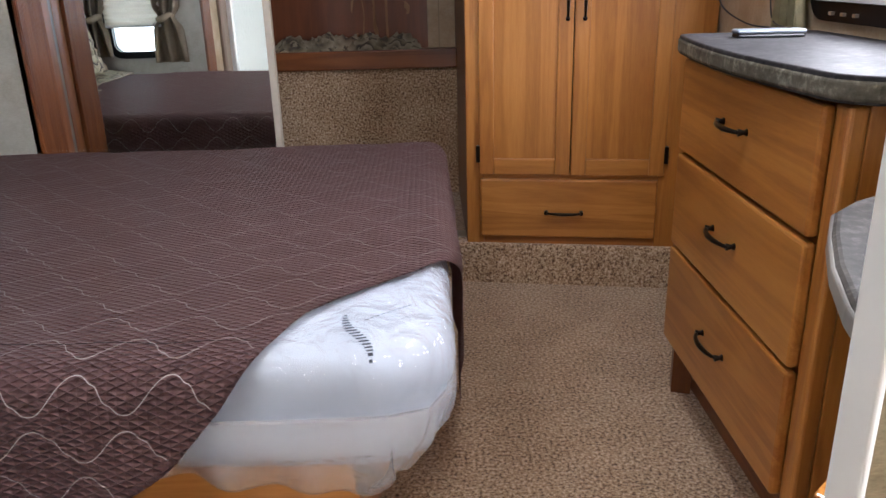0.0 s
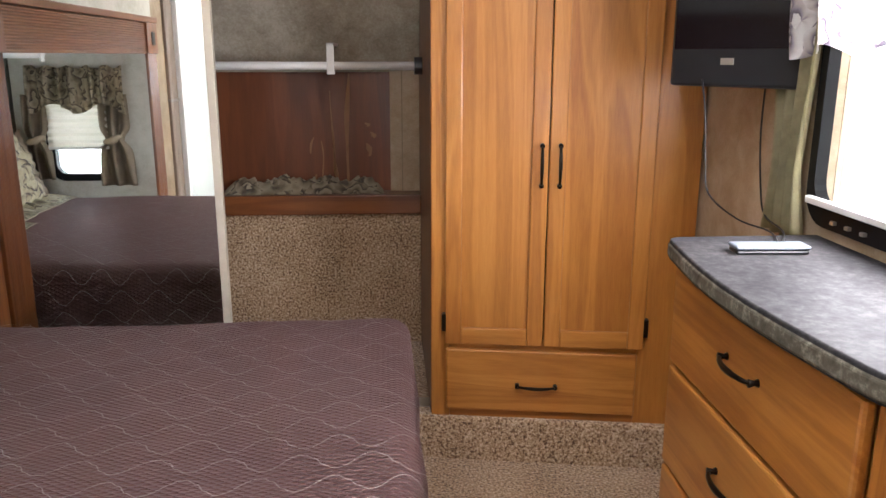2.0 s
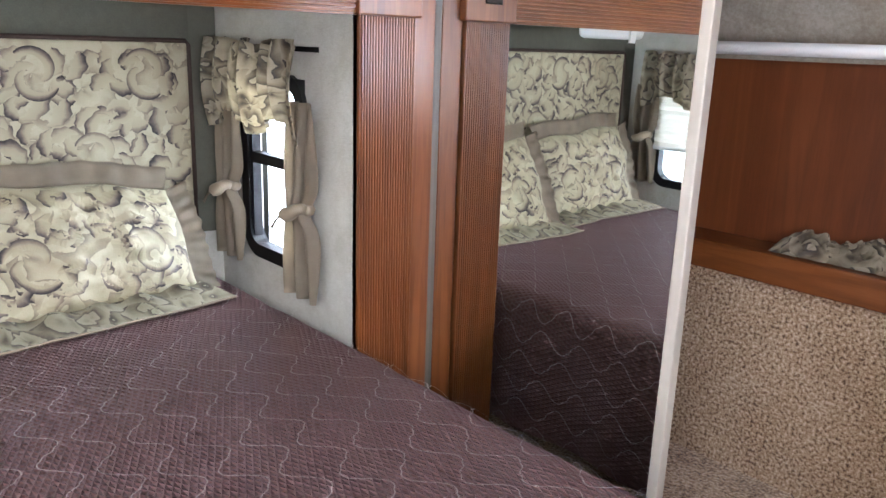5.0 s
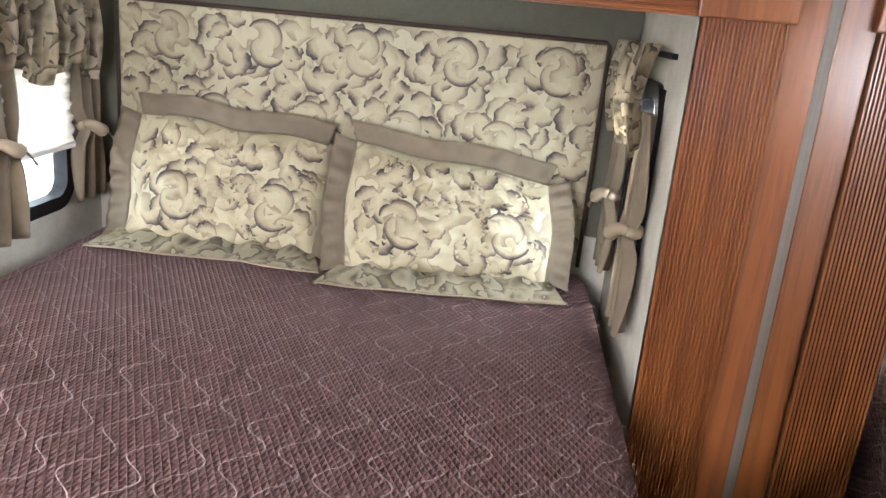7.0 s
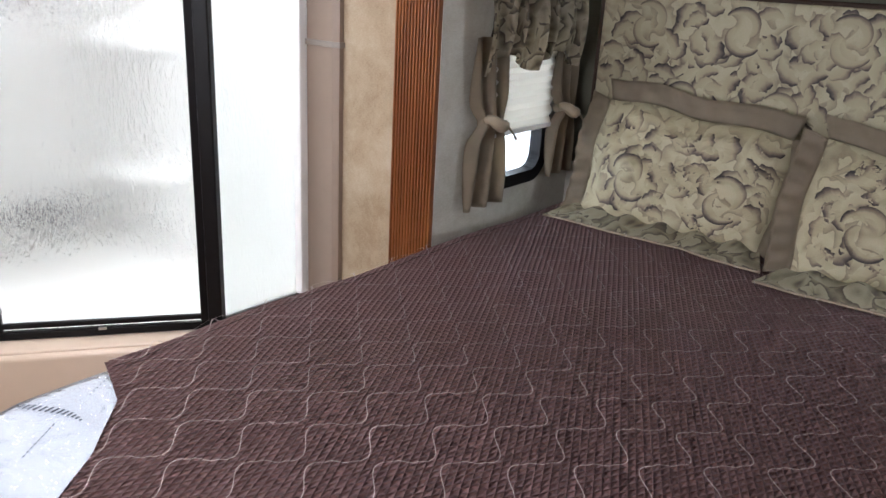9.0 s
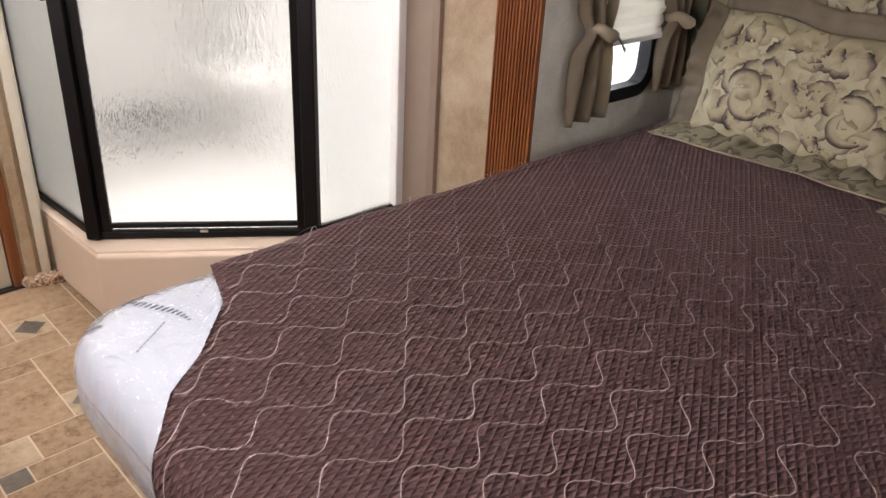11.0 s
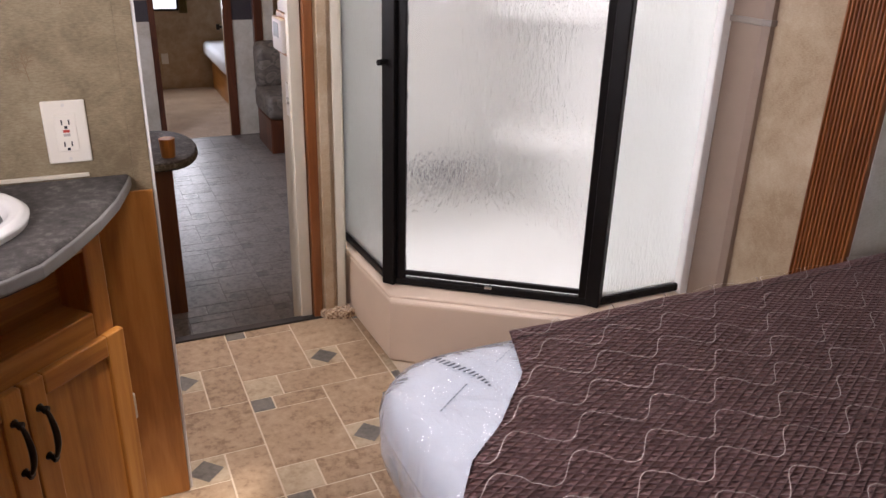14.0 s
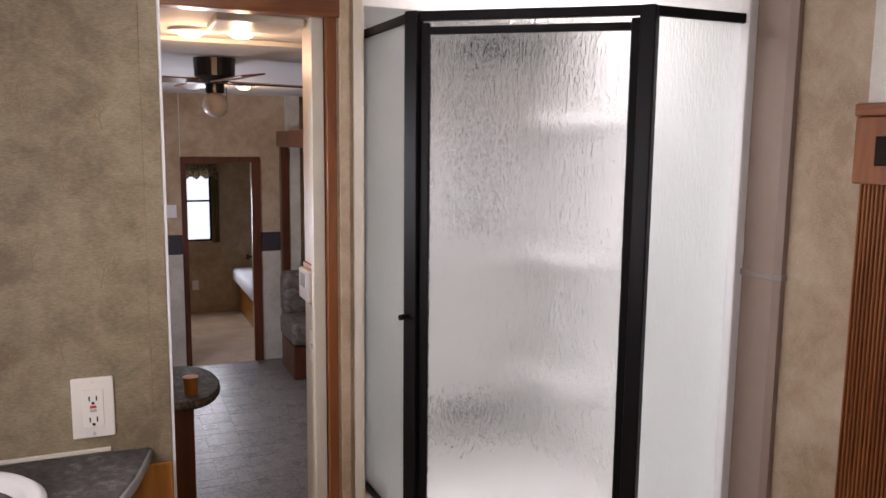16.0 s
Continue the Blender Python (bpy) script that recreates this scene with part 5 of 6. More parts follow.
arc = [(0.432 + 0.0, 0.548)] + [(x, y) for x, y in ((0.44, 0.59), (0.462, 0.68), (0.494, 0.77), (0.535, 0.86), (0.576, 0.935), (0.62, 0.975), (0.68, 1.01), (0.76, 1.045), (0.86, 1.06))]
part("counter", slab_bm([(XE - 0.003, 0.548)] + [(XE - 0.003, 1.06)] + arc[::-1], 0.730, 0.763, 0.008), counter_mat, va, "dark grey laminate counter")
# light grey edge band, made paler to carry the rim's highlight
part("counter_edge", slab_bm([(XE - 0.004, 0.549), (XE - 0.004, 1.0635)] + [(x - 0.0025, y + 0.0025 if y > 0.56 else y + 0.001) for x, y in arc[::-1]], 0.735, 0.758, 0.005), plain("pale_laminate_edge", (0.20, 0.192, 0.178), 0.4, var=0.12), va, "light grey laminate edge with its highlight painted in")
side = [(0.50, 0.548), (0.50, 0.71), (0.748, 0.938), (0.80, 0.955), (XE - 0.003, 0.965), (XE - 0.003, 0.548)]
part("body", slab_bm([(x + 0.02 if x < 0.9 else x, y - 0.014 if 0.6 < y else y) for x, y in side], 0.07, 0.560), gap_shade, va)
# partition wallpaper in warm bounced light, its orange put in as honey wood
box("end_panel", 0.394, 0.500, 0.5495, 0.556, 0.0, 0.728, wood_v, va, bevel=0.002)
box("side_panel", 0.500, 0.516, 0.548, 0.712, 0.07, 0.729, wood_v, va, bevel=0.002)
FM = pose(0.497, 0.712, 0, 0, 0, 43)     # the slanting front: local x along it, local -y into the cabinet


def face(name, u0, u1, z0, z1, mat_, parent, d0=-0.018, d1=0.0, bevel=0.003, label=""):
    o = box(name, u0, u1, d0, d1, z0, z1, mat_, parent, bevel=bevel, label=label)
    o.matrix_world = FM
    return o


face("stile", 0.0, 0.04, 0.07, 0.729, wood_v, va)
face("stile", 0.31, 0.345, 0.07, 0.729, wood_v, va)
face("rail", 0.04, 0.31, 0.69, 0.729, wood_x, va)
face("rail", 0.04, 0.31, 0.525, 0.575, wood_x, va)
face("recess_back", 0.028, 0.322, 0.562, 0.728, wood_x, va, -0.086, -0.078)
face("recess_side", 0.028, 0.038, 0.568, 0.728, wood_v, va, -0.0775, -0.0185, 0.001)
face("recess_side", 0.312, 0.322, 0.568, 0.728, wood_v, va, -0.0775, -0.0185, 0.001)
face("recess_floor", 0.0385, 0.3115, 0.562, 0.573, wood_x, va, -0.0775, -0.0185, 0.001)
for u0, u1, hu in ((-0.004, 0.212, 0.190), (0.215, 0.345, 0.238)):
    d = face("door", u0 + 0.035, u1 - 0.035, 0.13, 0.49, wood_v, va, 0.004, 0.010, 0.0)
    for nm, q in (("door_stile", (u0, u0 + 0.04, 0.09, 0.53)), ("door_stile", (u1 - 0.04, u1, 0.09, 0.53)), ("door_rail", (u0 + 0.04, u1 - 0.04, 0.49, 0.53)), ("door_rail", (u0 + 0.04, u1 - 0.04, 0.09, 0.135))):
        face(nm, *q, wood_v if nm == "door_stile" else wood_x, d, 0.001, 0.018)
    h = pull((hu, 0.018, 0.43), (0, 0, 1), (0, 1, 0), 0.095, d)
    h.matrix_world = FM
face("hinge", -0.010, 0.0, 0.33, 0.385, alu, va, 0.004, 0.016, 0.002, "metal hinge plate")
box("toe_kick", 0.53, XE - 0.003, 0.55, 0.70, 0.0, 0.07, wood_x, va)

sk = thing("sink", "white oval drop-in wash basin", "sink")
def bowl(u, v):
    a = 2 * math.pi * u
    prof = ((0.165, 0.746), (0.168, 0.757), (0.158, 0.765), (0.140, 0.762), (0.128, 0.745), (0.112, 0.700), (0.07, 0.655), (0.0, 0.645))
    i = min(int(v * 7), 6)
    f = v * 7 - i
    r, z = (prof[i][k] * (1 - f) + prof[i + 1][k] * f for k in (0, 1))
    return (0.760 + r * 1.0 * math.cos(a), 0.757 + r * 0.98 * math.sin(a), z + 0.018)
part("basin", sheet_bm(48, 21, bowl), plain("white_basin_plastic", (0.80, 0.79, 0.75), 0.2, var=0.02, bumps=0), sk, smooth=True)
structure(box("splash_strip", 0.50, XE - 0.003, 0.5445, 0.551, 0.764, 0.771, trim_paper, bevel=0.001), "cream caulk strip behind the counter", "trim")

ol = thing("wall_outlet", "almond wall outlet with two sockets and test buttons", "outlet")
part("plate", box_bm(0.4905, 0.5625, 0.5442, 0.5500, 0.793, 0.907, 0.003), plain("almond_plastic", (0.72, 0.68, 0.58), 0.35, var=0.02, bumps=0), ol)
ins = box("insert", 0.509, 0.544, 0.550, 0.5525, 0.815, 0.885, plain("almond_insert", (0.76, 0.72, 0.62), 0.3, var=0.02, bumps=0), ol, bevel=0.001)
for z in (0.828, 0.868):
    for dx, w in ((-0.006, 0.0012), (0.006, 0.0012)):
        box("slot", 0.5265 + dx - w, 0.5265 + dx + w, 0.5525, 0.5530, z - 0.004, z + 0.005, black_plastic, ins)
    box("ground_hole", 0.524, 0.529, 0.5525, 0.5530, z - 0.011, z - 0.006, black_plastic, ins)
box("button", 0.521, 0.532, 0.5525, 0.5535, 0.850, 0.855, plain("red_button", (0.45, 0.05, 0.03), 0.4, bumps=0), ins)
box("button", 0.521, 0.532, 0.5525, 0.5535, 0.843, 0.848, plain("grey_button", (0.4, 0.37, 0.33), 0.4, bumps=0), ins)
for z in (0.801, 0.899):
    part("screw", cyl_bm((0.5265, 0.549, z), (0.5265, 0.5508, z), 0.003, n=10), alu, ol)

# ---- doorway to the steps ----
box("jamb", -0.128, -0.098, Y_D - 0.05, Y_D + 0.006, 0.0, 1.70, red_v, structure(thing("door_frame", "red-brown wooden door frame with head board", "door frame")), bevel=0.003)
df = bpy.data.objects["door_frame"]
box("head_board", -0.14, 0.46, Y_D - 0.05, Y_D + 0.012, 1.692, 1.84, red_x, df, bevel=0.004)
box("casing", -0.165, -0.136, Y_D + 0.001, Y_D + 0.012, 0.0, Z_C, paper_tan, df, bevel=0.002)
box("casing", -0.205, -0.178, Y_D + 0.001, Y_D + 0.010, 0.0, Z_C, trim_paper, df, bevel=0.002)
box("sliding_door_edge", -0.095, -0.06, Y_D - 0.045, Y_D - 0.012, 0.003, 1.692, trim_paper, df, bevel=0.002)
structure(box("threshold", -0.14, 0.46, Y_D - 0.02, Y_D + 0.012, -0.004, 0.005, plain("dark_metal_strip", (0.035, 0.03, 0.028), 0.4, 0.6), bevel=0.002), "dark metal threshold strip", "threshold")
tagged(part("carpet_scrap", slab_bm([(-0.225, Y_D - 0.01), (-0.10, Y_D - 0.03), (-0.13, Y_D + 0.03), (-0.20, Y_D + 0.055), (-0.228, Y_D + 0.04)], -0.003, 0.028, 0.008), carpet), "ragged scrap of speckled carpet by the door frame", "carpet")
structure(box("wall_stair_west", -0.225, -0.128, -0.58, Y_D - 0.04, -0.68, Z_C, trim_paper), "pale wall beside the steps", "wall")
th = thing("thermostat", "white thermostat on a wooden backing plate", "thermostat")
box("backing_plate", -0.128, -0.117, -0.56, -0.40, 0.80, 0.935, wood_v, th, bevel=0.003)
cs = box("case", -0.117, -0.098, -0.545, -0.42, 0.815, 0.92, white_plastic, th, bevel=0.006)
box("screen", -0.098, -0.0965, -0.52, -0.455, 0.86, 0.905, plain("grey_display", (0.25, 0.28, 0.27), 0.3, bumps=0), cs)
lsw = thing("light_switch", "white wall switch plate", "switch")
box("plate", -0.128, -0.122, -0.50, -0.43, 0.60, 0.71, white_plastic, lsw, bevel=0.002)
box("toggle", -0.122, -0.114, -0.47, -0.46, 0.645, 0.665, white_plastic, lsw, bevel=0.001)

# ---- steps and living area below ----
ZL, YB, ZLC = -0.56, -4.70, 1.74
for k in range(3):
    structure(box("step", -0.128, 0.60, Y_D - 0.04 - 0.22 * (k + 1), Y_D - 0.04 - 0.22 * k + (0.0 if k else -0.0), ZL - 0.05, -0.14 * (k + 1), carpet, bevel=0.01), "carpeted step down to the living area", "step")
# grout colour dimmed to suit the darker-looking room below
structure(box("floor_living", -2.3, 1.06, YB, Y_D - 0.04, ZL - 0.06, ZL - 0.0012, plain("grout_dimmed", (0.15, 0.136, 0.125), 0.5)), "stone-tile vinyl floor of the living area, dimmed in colour", "floor")
structure(box("floor_bunk", -2.3, 1.06, -6.85, YB, ZL - 0.06, ZL, carpet), "tan carpet in the bunk room", "floor")
structure(box("ceiling_living", -2.35, 1.1, -6.9, Y_D - 0.04, ZLC, ZLC + 0.04, ceiling_mat), "white ceiling of the living area", "ceiling")
structure(box("wall_living_east", 1.0, 1.06, -6.9, Y_D - 0.04, ZL, ZLC, paper_tan), "wallpaper wall", "wall")
structure(box("wall_living_west", -2.35, -2.3, -6.9, YS0 - 0.05, ZL, ZLC, paper_tan), "wallpaper wall", "wall")
structure(box("wall_under_bedroom", -2.35, -0.215, -0.74, -0.72, ZL, ZLC, paper_tan), "wallpaper wall under the bedroom", "wall")
structure(box("wall_stair_east", 0.60, 1.06, Y_D - 0.06, Y_D - 0.041, ZL, ZLC, paper_tan), "wallpaper wall", "wall")
structure(box("wall_bunk_back", -2.35, 1.1, -6.9, -6.85, ZL, ZLC, paper_tan), "wallpaper wall of the bunk room", "wall")
wall_with_hole("wall_bunk", "y", YB - 0.05, YB, -2.35, 1.06, ZL, ZLC, [(-0.615, -0.085, ZL, 1.175)], paper_tan, "tan wallpaper wall with the bunk room door")
fr = structure(thing("door_frame_bunk", "dark red wooden frame round the bunk room doorway", "door frame"))
dark_red = wood("dark_red_wood", (0.05, 0.014, 0.006), (0.09, 0.026, 0.010), (0.13, 0.042, 0.016), "Z")
box("jamb", -0.085, -0.04, YB + 0.0005, YB + 0.015, ZL, 1.175, dark_red, fr)
box("jamb", -0.687, -0.615, YB + 0.0005, YB + 0.015, ZL, 1.175, dark_red, fr)
box("head", -0.687, -0.04, YB + 0.0005, YB + 0.017, 1.175, 1.222, dark_red, fr)
belt = plain("dark_border", (0.035, 0.03, 0.035), 0.6)
for x0, x1 in ((-0.039, 1.0), (-0.90, -0.688)):
    structure(box("border_strip", x0, x1, YB + 0.0005, YB + 0.004, 0.41, 0.575, belt), "dark wallpaper border strip", "trim")
    structure(box("lower_panel", x0, x1, YB + 0.0004, YB + 0.003, ZL, 0.409, paper_slide), "grey wallpaper dado", "trim")
structure(box("batten_wall", -0.046, -0.038, YB + 0.0005, YB + 0.006, 1.224, ZLC, trim_paper), "wall batten", "trim")
sw2 = thing("light_switch", "white wall switch plate", "switch")
box("plate", 0.0, 0.075, YB + 0.0005, YB + 0.007, 0.72, 0.825, white_plastic, sw2, bevel=0.002)
box("toggle", 0.032, 0.043, YB + 0.007, YB + 0.014, 0.765, 0.785, white_plastic, sw2)
bd = thing("bunk_door", "white door standing open into the bunk room with a dark knob", "door")
bdm = pose(-0.62, YB - 0.055, 0, 0, 0, -100)
leaf = part("leaf", box_bm(0.0, 0.60, -0.03, 0.0, ZL + 0.01, 1.12, 0.003), plain("cream_door", (0.55, 0.50, 0.42), 0.5, var=0.05), bd)
leaf.matrix_world = bdm
kn = part("knob", joined(cyl_bm((0.54, 0.0, 0.28), (0.54, 0.04, 0.28), 0.012), cyl_bm((0.54, 0.035, 0.28), (0.54, 0.065, 0.28), 0.03, 0.024)), bronze, bd)
kn.matrix_world = bdm
# bunk room
bw = structure(thing("window_4", "tall window with dark bars in the bunk room", "window"))
PB = lambda u, z, d: (u, -6.85 + d, z)
part("window_frame", ring_bm(rounded_rect(-0.515, -0.215, 0.26, 1.05, 0.01), rounded_rect(-0.495, -0.235, 0.28, 1.03, 0.01), PB, 0.0, 0.02), black_frame, bw)
box("mullion", -0.50, -0.24, -6.845, -6.83, 0.695, 0.715, black_frame, bw)
structure(box("backdrop", -0.50, -0.24, -6.848, -6.846, 0.28, 1.03, glow("pale_daylight", (0.92, 0.97, 1.0), 2.0)), "daylight in the bunk room window", "backdrop")
bc = thing("window_curtains", "floral valance and gold side curtain in the bunk room", "curtain")
part("valance", sheet_bm(50, 8, lambda u, v: (-0.60 + 0.42 * u, -6.80 + 0.015 * math.sin(u * 40), 1.11 - (0.15 + 0.015 * math.sin(u * 25)) * v), 0.003), valance_mat, bc, smooth=True)
part("curtain", sheet_bm(24, 10, lambda u, v: (-0.60 + 0.08 * u, -6.815 + 0.012 * math.sin(u * 25), 1.0 - 0.76 * v), 0.003), plain("gold_cloth", (0.30, 0.25, 0.10), 0.7), bc, smooth=True)
bk = thing("bunk_bed", "bunk with a white mattress on a wooden base", "bed")
box("base", -1.75, -0.80, -6.80, -5.55, ZL, -0.21, wood_y, bk, bevel=0.004)
part("mattress", box_bm(-1.76, -0.72, -6.82, -5.50, -0.208, -0.05, 0.05, 4), plain("white_sheet", (0.78, 0.79, 0.82), 0.8, var=0.04), bk, smooth=True)
bo = thing("wall_outlet", "almond outlet on the bunk room wall", "outlet")
box("plate", -0.36, -0.29, -6.85, -6.842, -0.29, -0.18, white_plastic, bo, bevel=0.002)
# slide-out trim, chair
structure(box("slide_trim", -0.905, -0.835, -4.60, -4.53, ZL, 1.42, dark_red, bevel=0.003), "dark wooden post of the living slide-out", "trim")
structure(box("slide_valance", -0.95, -0.80, -4.53, -0.8, 1.31, 1.44, dark_red, bevel=0.006), "dark wooden valance of the living slide-out", "trim")
structure(box("slide_partition", -1.0, -0.906, YB + 0.005, -4.54, ZL, ZLC, paper_slide), "wallpaper return wall", "wall")
ch = thing("armchair", "dark patterned armchair on a wooden base", "armchair")
leather = floral("dark_upholstery", ((0.012, 0.009, 0.008), (0.03, 0.022, 0.018), (0.055, 0.042, 0.034), (0.085, 0.068, 0.055), (0.12, 0.10, 0.085)), 9.0)
part("seat", box_bm(-1.40, -0.79, -4.48, -3.95, -0.28, -0.08, 0.05, 4), leather, ch, smooth=True)
part("backrest", box_bm(-1.40, -0.80, -4.52, -4.34, -0.10, 0.27, 0.06, 4), leather, ch, smooth=True)
part("base", box_bm(-1.38, -0.81, -4.48, -3.99, ZL, -0.282, 0.01), dark_red, ch)
# kitchen counter end
kc = thing("kitchen_counter", "wooden kitchen peninsula with a rounded dark laminate top", "counter")
part("top", slab_bm([(0.62, -2.05)] + [(0.20 - 0.155 * math.sin(radians(a)), -1.70 - 0.30 * math.cos(radians(a)) * -1 * -1) for a in range(0, 181, 15)] + [(0.62, -1.38)], 0.165, 0.205, 0.008), counter_mat, kc, "dark laminate top")
part("top_edge", slab_bm([(0.62, -2.052)] + [(0.20 - 0.158 * math.sin(radians(a)), -1.70 - 0.303 * math.cos(radians(a))) for a in range(0, 181, 15)] + [(0.62, -1.378)], 0.172, 0.198, 0.004), counter_edge, kc)
box("end_panel", 0.185, 0.62, -1.98, -1.45, ZL, 0.164, wood("brown_panel", (0.10, 0.032, 0.010), (0.16, 0.055, 0.016), (0.22, 0.08, 0.025), "Z"), kc)
tagged(part("wooden_knob_rail", cyl_bm((0.19, -1.50, 0.206), (0.19, -1.50, 0.29), 0.03, 0.035), wood_v), "small turned wooden post on the counter", "post")
# ceiling fan and lights
fn = thing("ceiling_fan", "black ceiling fan with wooden blades and a globe light", "ceiling fan")
fc_, fy = -0.0, -1.9
part("housing", joined(cyl_bm((fc_, fy, 1.74), (fc_, fy, 1.655), 0.10, 0.095, 24), cyl_bm((fc_, fy, 1.655), (fc_, fy, 1.620), 0.095, 0.05, 24), cyl_bm((fc_, fy, 1.620), (fc_, fy, 1.575), 0.045, n=20)), black_plastic, fn, smooth=False)
part("globe", sheet_bm(20, 12, lambda u, v: (fc_ + 0.062 * math.sin(math.pi * (0.08 + 0.92 * v)) * math.cos(2 * math.pi * u), fy + 0.062 * math.sin(math.pi * (0.08 + 0.92 * v)) * math.sin(2 * math.pi * u), 1.520 + 0.062 * math.cos(math.pi * (0.08 + 0.92 * v)))), plain("frosted_globe", (0.70, 0.66, 0.62), 0.25, var=0.06, bumps=0), fn, smooth=True)
for k in range(4):
    bl = part("blade", box_bm(0.09, 0.50, -0.055, 0.055, -0.004, 0.004, 0.003), wood("blade_wood_%s" % "abcd"[k], *RED, axis="X"), fn)
    bl.matrix_world = pose(fc_, fy, 1.630, 8, 0, 12 + 90 * k)
    ir = part("blade_iron", box_bm(0.04, 0.14, -0.012, 0.012, -0.010, -0.005, 0.002), black_plastic, fn)
    ir.matrix_world = pose(fc_, fy, 1.630, 8, 0, 12 + 90 * k)
part("pull_chain", cyl_bm((fc_ - 0.05, fy + 0.02, 1.605), (fc_ - 0.05, fy + 0.02, 1.485), 0.002, n=6), bronze, fn)
warm = glow("warm_bulb", (1.0, 0.55, 0.25), 14.0)
for nm, (x, y) in enumerate(((0.20, -0.92), (0.03, -0.86), (-0.40, -3.6))):
    cl_ = thing("ceiling_spotlight", "round ceiling light with a warm lit bulb", "ceiling light", "ceiling lights")
    part("rim", cyl_bm((x, y, ZLC - 0.012), (x, y, ZLC - 0.0005), 0.075, n=28), white_plastic, cl_)
    part("bulb", cyl_bm((x, y, ZLC - 0.03), (x, y, ZLC - 0.0125), 0.03, 0.05, n=20), warm, cl_)
    lamp("spot_lamp", "POINT", pose(x, y, ZLC - 0.10), 5.0, 0.03, color=(1.0, 0.62, 0.34))
structure(box("ceiling_panel", -0.35, 0.45, -1.55, -1.12, ZLC - 0.02, ZLC - 0.0005, ceiling_mat, bevel=0.004), "raised ceiling panel", "ceiling panel")
structure(box("ceiling_vent", -0.12, 0.16, -0.75, -0.50, ZLC - 0.025, ZLC - 0.0005, white_plastic, bevel=0.006), "white ceiling vent cover", "vent")

# ---- vinyl tiles ----
def tile_material(name, lo, mid, hi, rough=0.34):
    m, t, b = nodes_of(name)
    v = coords(t)
    info = t.nodes.new("ShaderNodeObjectInfo")
    isl = t.nodes.new("ShaderNodeNewGeometry")
    rnd = math_node(t, "ADD", info.outputs["Random"], isl.outputs["Random Per Island"])
    sh = t.nodes.new("ShaderNodeVectorMath")
    sh.operation = "ADD"
    t.links.new(v, sh.inputs[0])
    t.links.new(math_node(t, "MULTIPLY", rnd, 7.0), sh.inputs[1])
    f = noise_tex(t, sh.outputs[0], 42, 5, 0.7)
    g = noise_tex(t, sh.outputs[0], 9, 3)
    s = math_node(t, "ADD", math_node(t, "MULTIPLY", f, 0.62), math_node(t, "ADD", math_node(t, "MULTIPLY", g, 0.26), math_node(t, "MULTIPLY", rnd, 0.06)))
    t.links.new(ramp(t, s, [(0.36, lo), (0.48, mid), (0.64, hi)]), b.inputs["Base Color"])
    b.inputs["Roughness"].default_value = rough
    bump(t, b, f, 0.1, 0.001)
    return m


tile_tan = tile_material("tan_stone_tile", (0.185, 0.112, 0.060), (0.34, 0.235, 0.143), (0.44, 0.325, 0.21))
tile_cream = tile_material("cream_stone_tile", (0.28, 0.20, 0.12), (0.42, 0.33, 0.215), (0.50, 0.41, 0.29))
tile_grey = tile_material("grey_stone_tile", (0.07, 0.065, 0.055), (0.13, 0.12, 0.105), (0.19, 0.175, 0.15))
PT, X0, Y0 = 0.408, 0.197, 0.247
PIECES = (("small_tile", 0, 0.06, 0, 0.06), ("tile", 0.06, 0.2, 0, 0.06), ("tile", 0, 0.2, 0.06, 0.3), ("light_tile", 0, 0.095, 0.3, 0.4), ("tile", 0.095, 0.3, 0.3, 0.4), ("tile", 0.3, 0.4, 0.2, 0.4), ("diamond_tile", 0.2, 0.3, 0.2, 0.3), ("tile", 0.2, 0.4, 0.0, 0.2))
K = PT / 0.4


def flat_piece(x0, x1, y0, y1, z, g=0.0016, drop=0.002):
    """A thin tile with a chamfered edge."""
    x0, x1, y0, y1 = x0 + g, x1 - g, y0 + g, y1 - g
    c = 0.0012
    vs = [(x0, y0, z - drop), (x1, y0, z - drop), (x1, y1, z - drop), (x0, y1, z - drop), (x0 + c, y0 + c, z), (x1 - c, y0 + c, z), (x1 - c, y1 - c, z), (x0 + c, y1 - c, z)]
    return vs, [(4, 5, 6, 7), (0, 1, 5, 4), (1, 2, 6, 5), (2, 3, 7, 6), (3, 0, 4, 7)]


def diamond(x, y, r, z):
    return [(x - r, y, z), (x, y - r, z), (x + r, y, z), (x, y + r, z)], [(0, 1, 2, 3)]


def mesh_of(name, lists, mat_):
    vs, fs = [], []
    for v, f in lists:
        n = len(vs)
        vs += v
        fs += [tuple(i + n for i in q) for q in f]
    me = bpy.data.meshes.new(name)
    me.from_pydata(vs, [], fs)
    me.materials.append(mat_)
    return me


floor = bpy.data.objects["floor"]
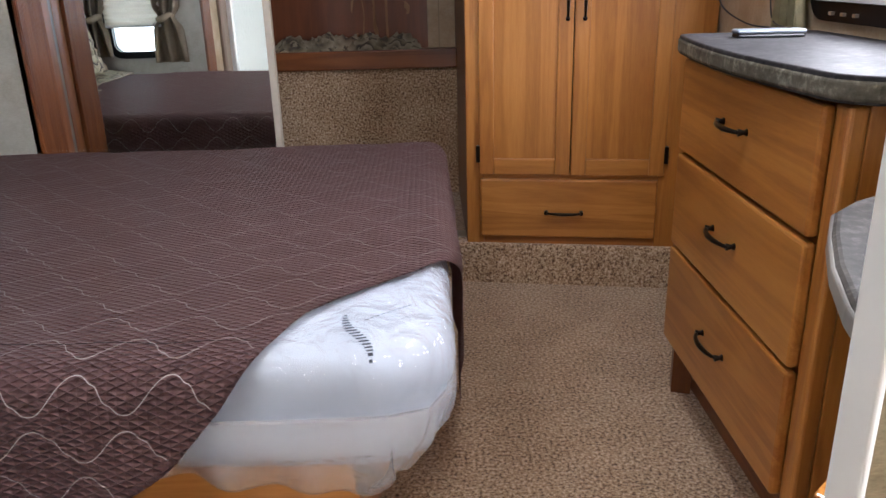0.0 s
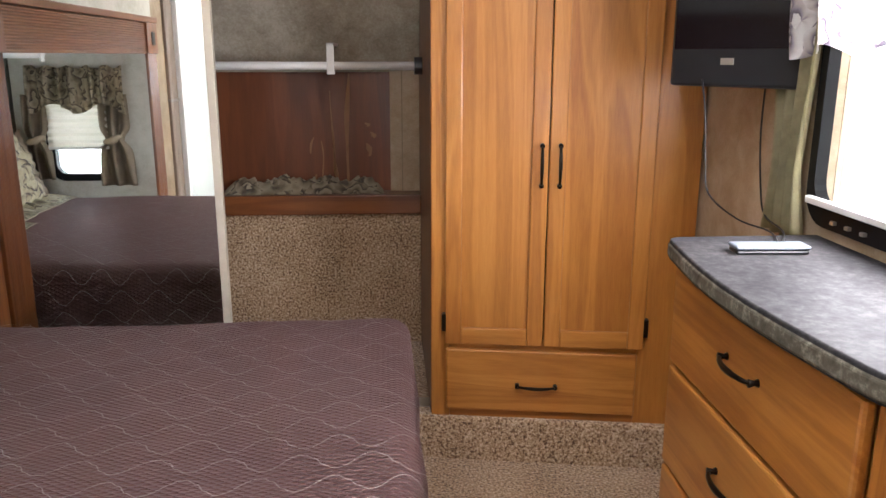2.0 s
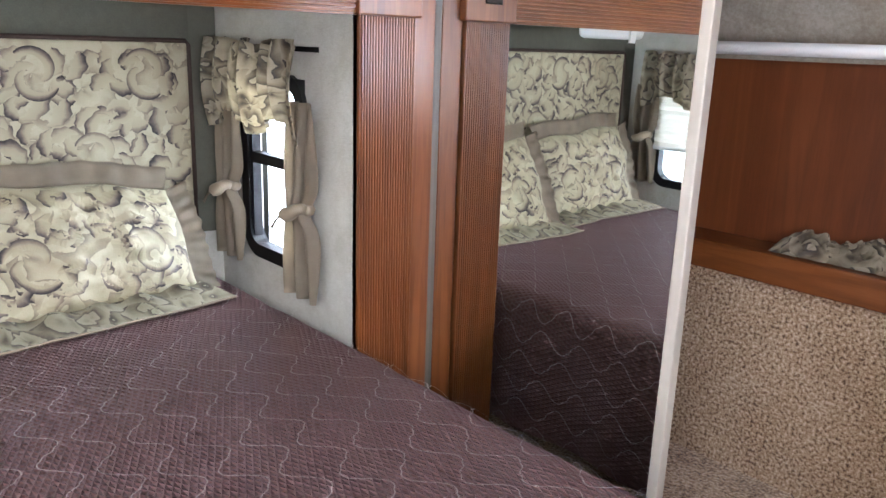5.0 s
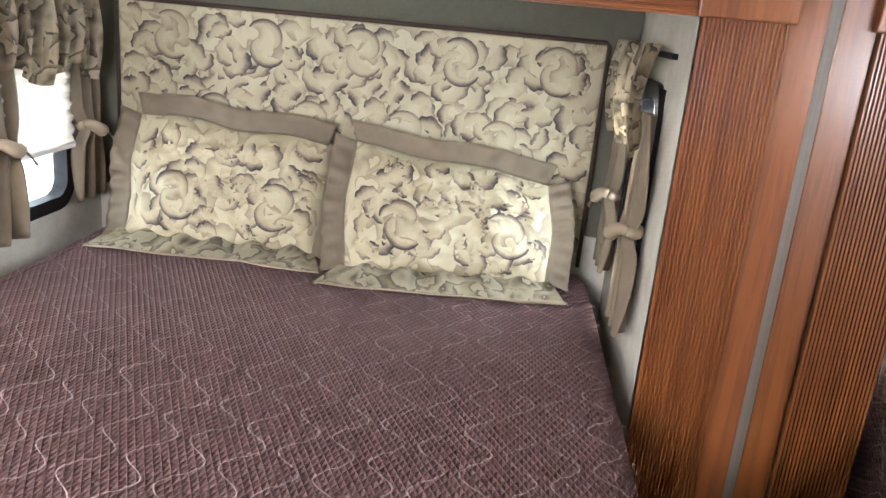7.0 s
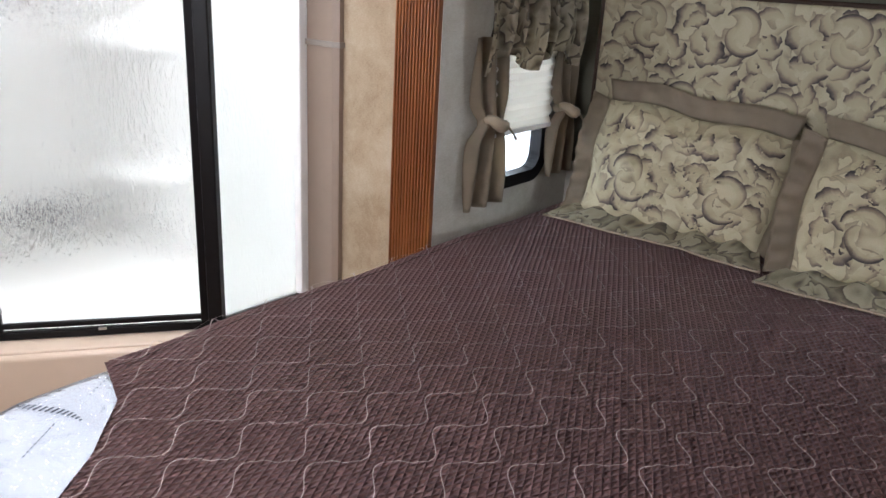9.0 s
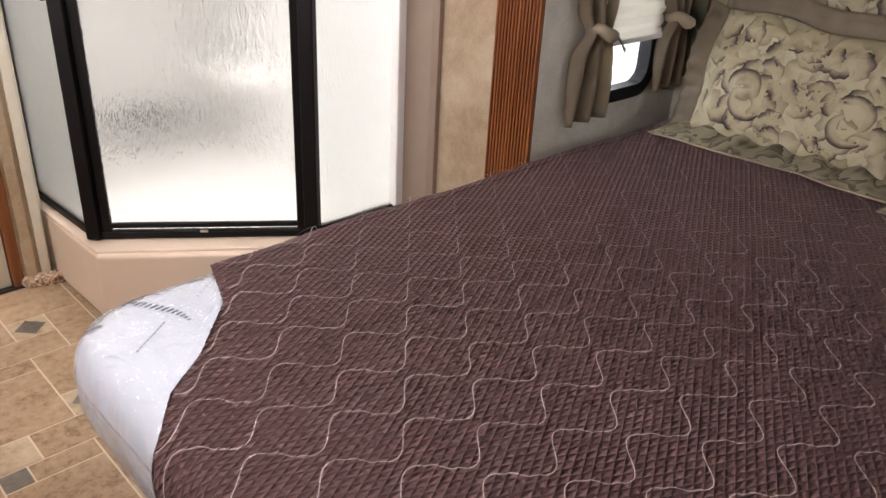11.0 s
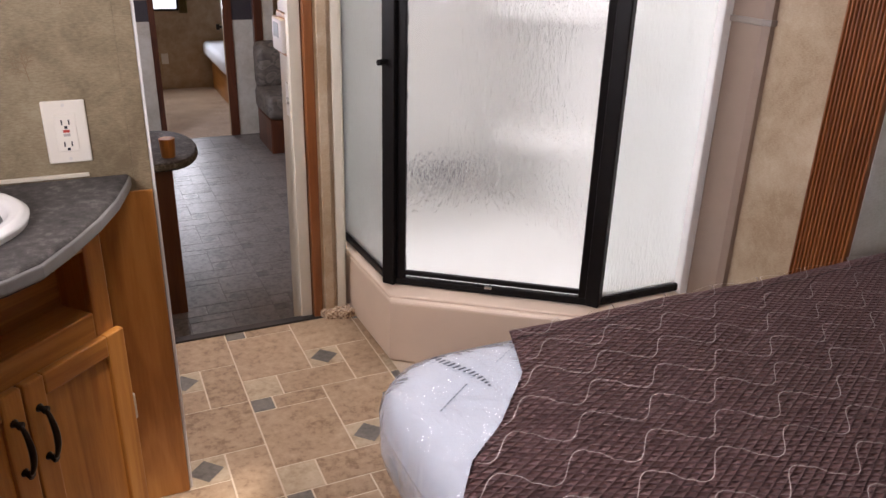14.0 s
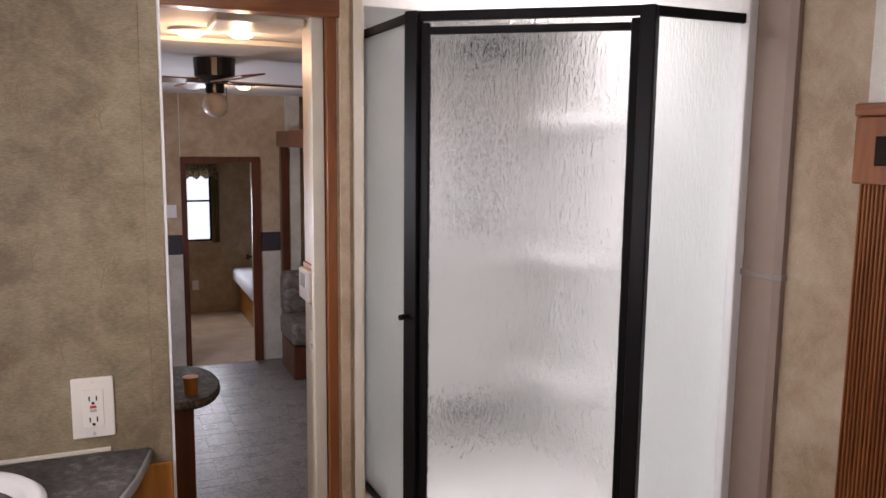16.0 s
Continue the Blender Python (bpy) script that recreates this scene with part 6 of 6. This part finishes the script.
for i in range(-3, 4):
    for j in range(-2, 3):
        for nm, a0, a1, b0, b1 in PIECES:
            x1, x0 = X0 - (a0 * K + i * PT), X0 - (a1 * K + i * PT)
            y0, y1 = Y0 + b0 * K + j * PT, Y0 + b1 * K + j * PT
            x0, x1, y0, y1 = max(x0, -0.24), min(x1, 0.99), max(y0, Y_D + 0.012), min(y1, 1.003)
            if x1 - x0 < 0.012 or y1 - y0 < 0.012:
                continue
            m_ = {"tile": tile_tan, "light_tile": tile_cream, "diamond_tile": tile_cream, "small_tile": tile_grey}[nm]
            t_ = new(nm, mesh_of(nm, [flat_piece(x0, x1, y0, y1, 0.0)], m_))
            t_.parent = floor
            if nm == "diamond_tile" and x1 - x0 > 0.09 and y1 - y0 > 0.09:
                d_ = new("diamond_inset", mesh_of("diamond_inset", [diamond((x0 + x1) / 2, (y0 + y1) / 2, 0.042, 0.0006)], tile_grey))
                d_.parent = t_
# the bedroom's vinyl again, its dim reflective look painted in as darker greys
dimmed_tiles = {tile_tan: tile_material("tan_tile_dimmed", (0.085, 0.077, 0.072), (0.17, 0.155, 0.145), (0.24, 0.22, 0.20), 0.38), tile_cream: tile_material("cream_tile_dimmed", (0.10, 0.09, 0.083), (0.19, 0.174, 0.16), (0.26, 0.236, 0.215), 0.38), tile_grey: tile_material("grey_tile_dimmed", (0.06, 0.056, 0.054), (0.11, 0.102, 0.097), (0.16, 0.148, 0.14), 0.38)}
lists = {tile_tan: [], tile_cream: [], tile_grey: []}
for i in range(-3, 7):
    for j in range(-12, 0):
        for nm, a0, a1, b0, b1 in PIECES:
            x1, x0 = X0 - (a0 * K + i * PT), X0 - (a1 * K + i * PT)
            y0, y1 = Y0 + b0 * K + j * PT, Y0 + b1 * K + j * PT
            if y0 < YB or y1 > -0.86 or x1 > 1.0:
                continue
            m_ = {"tile": tile_tan, "light_tile": tile_cream, "diamond_tile": tile_cream, "small_tile": tile_grey}[nm]
            lists[m_].append(flat_piece(x0, x1, y0, y1, ZL))
            if nm == "diamond_tile":
                lists[tile_grey].append(diamond((x0 + x1) / 2, (y0 + y1) / 2, 0.042, ZL + 0.0006))
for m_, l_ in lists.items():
    o_ = new("floor_tiles", mesh_of("floor_tiles", l_, dimmed_tiles[m_]))
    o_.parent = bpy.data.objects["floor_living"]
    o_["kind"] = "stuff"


# ---- assumed roof vent (unseen) and loose film ----
part("vent_frame", ring_bm(rounded_rect(0.05, 0.45, 1.0, 1.40, 0.02), rounded_rect(0.082, 0.418, 1.032, 1.368, 0.01), lambda u, z, d: (u, z, Z_C - d), -0.04, 0.02), white_plastic, structure(thing("assumed_roof_vent", "unseen open roof vent with a white frame, assumed from the floor's sun patch", "vent")))


def skirt(u, v):
    """Loose plastic hanging from the mattress round its foot corner."""
    path = [(-0.36, 1.000), (-0.25, 0.997), (-0.10, 0.994), (0.03, 0.996), (0.088, 1.013), (0.114, 1.065), (0.118, 1.20), (0.118, 1.46)]
    k = u * (len(path) - 1)
    i = min(int(k), len(path) - 2)
    f = k - i
    x, y = (path[i][n] * (1 - f) + path[i + 1][n] * f for n in (0, 1))
    low = 0.345 + 0.03 * math.sin(u * 9 + 1) + 0.035 * noise.noise(Vector((u * 7, 0, 3))) - 0.10 * max(0.0, 0.45 - u) - 0.16 * max(0.0, u - 0.72)
    z = 0.47 + (low - 0.47) * v
    w = 0.016 * noise.noise(Vector((u * 14, v * 2.5, 5))) + 0.007 * math.sin(u * 60 + 3 * v)
    inward = 0.05 * v * v
    w = w if u < 0.72 else 0.35 * w
    nx, ny = ((0, -1) if u < 0.45 else (1, 0) if u > 0.72 else (0.7, -0.7))
    return (x + nx * (w * v - inward + 0.004), y + ny * (w * v - inward + 0.004), z)


skirt_mat = plastic_wrap("loose_plastic_film", 0.22, 0.4)
skirt_mat.node_tree.nodes["Principled BSDF"].inputs["Base Color"].default_value = (0.97, 0.975, 0.98, 1)
skirt_mat.node_tree.nodes["Principled BSDF"].inputs["Transmission Weight"].default_value = 0.90
skirt_mat.node_tree.nodes["Principled BSDF"].inputs["Roughness"].default_value = 0.18
sk_ = part("loose_film", sheet_bm(150, 18, skirt, 0.0006), skirt_mat, mt, "loose crinkled plastic film", smooth=True)
sk_.visible_shadow = False
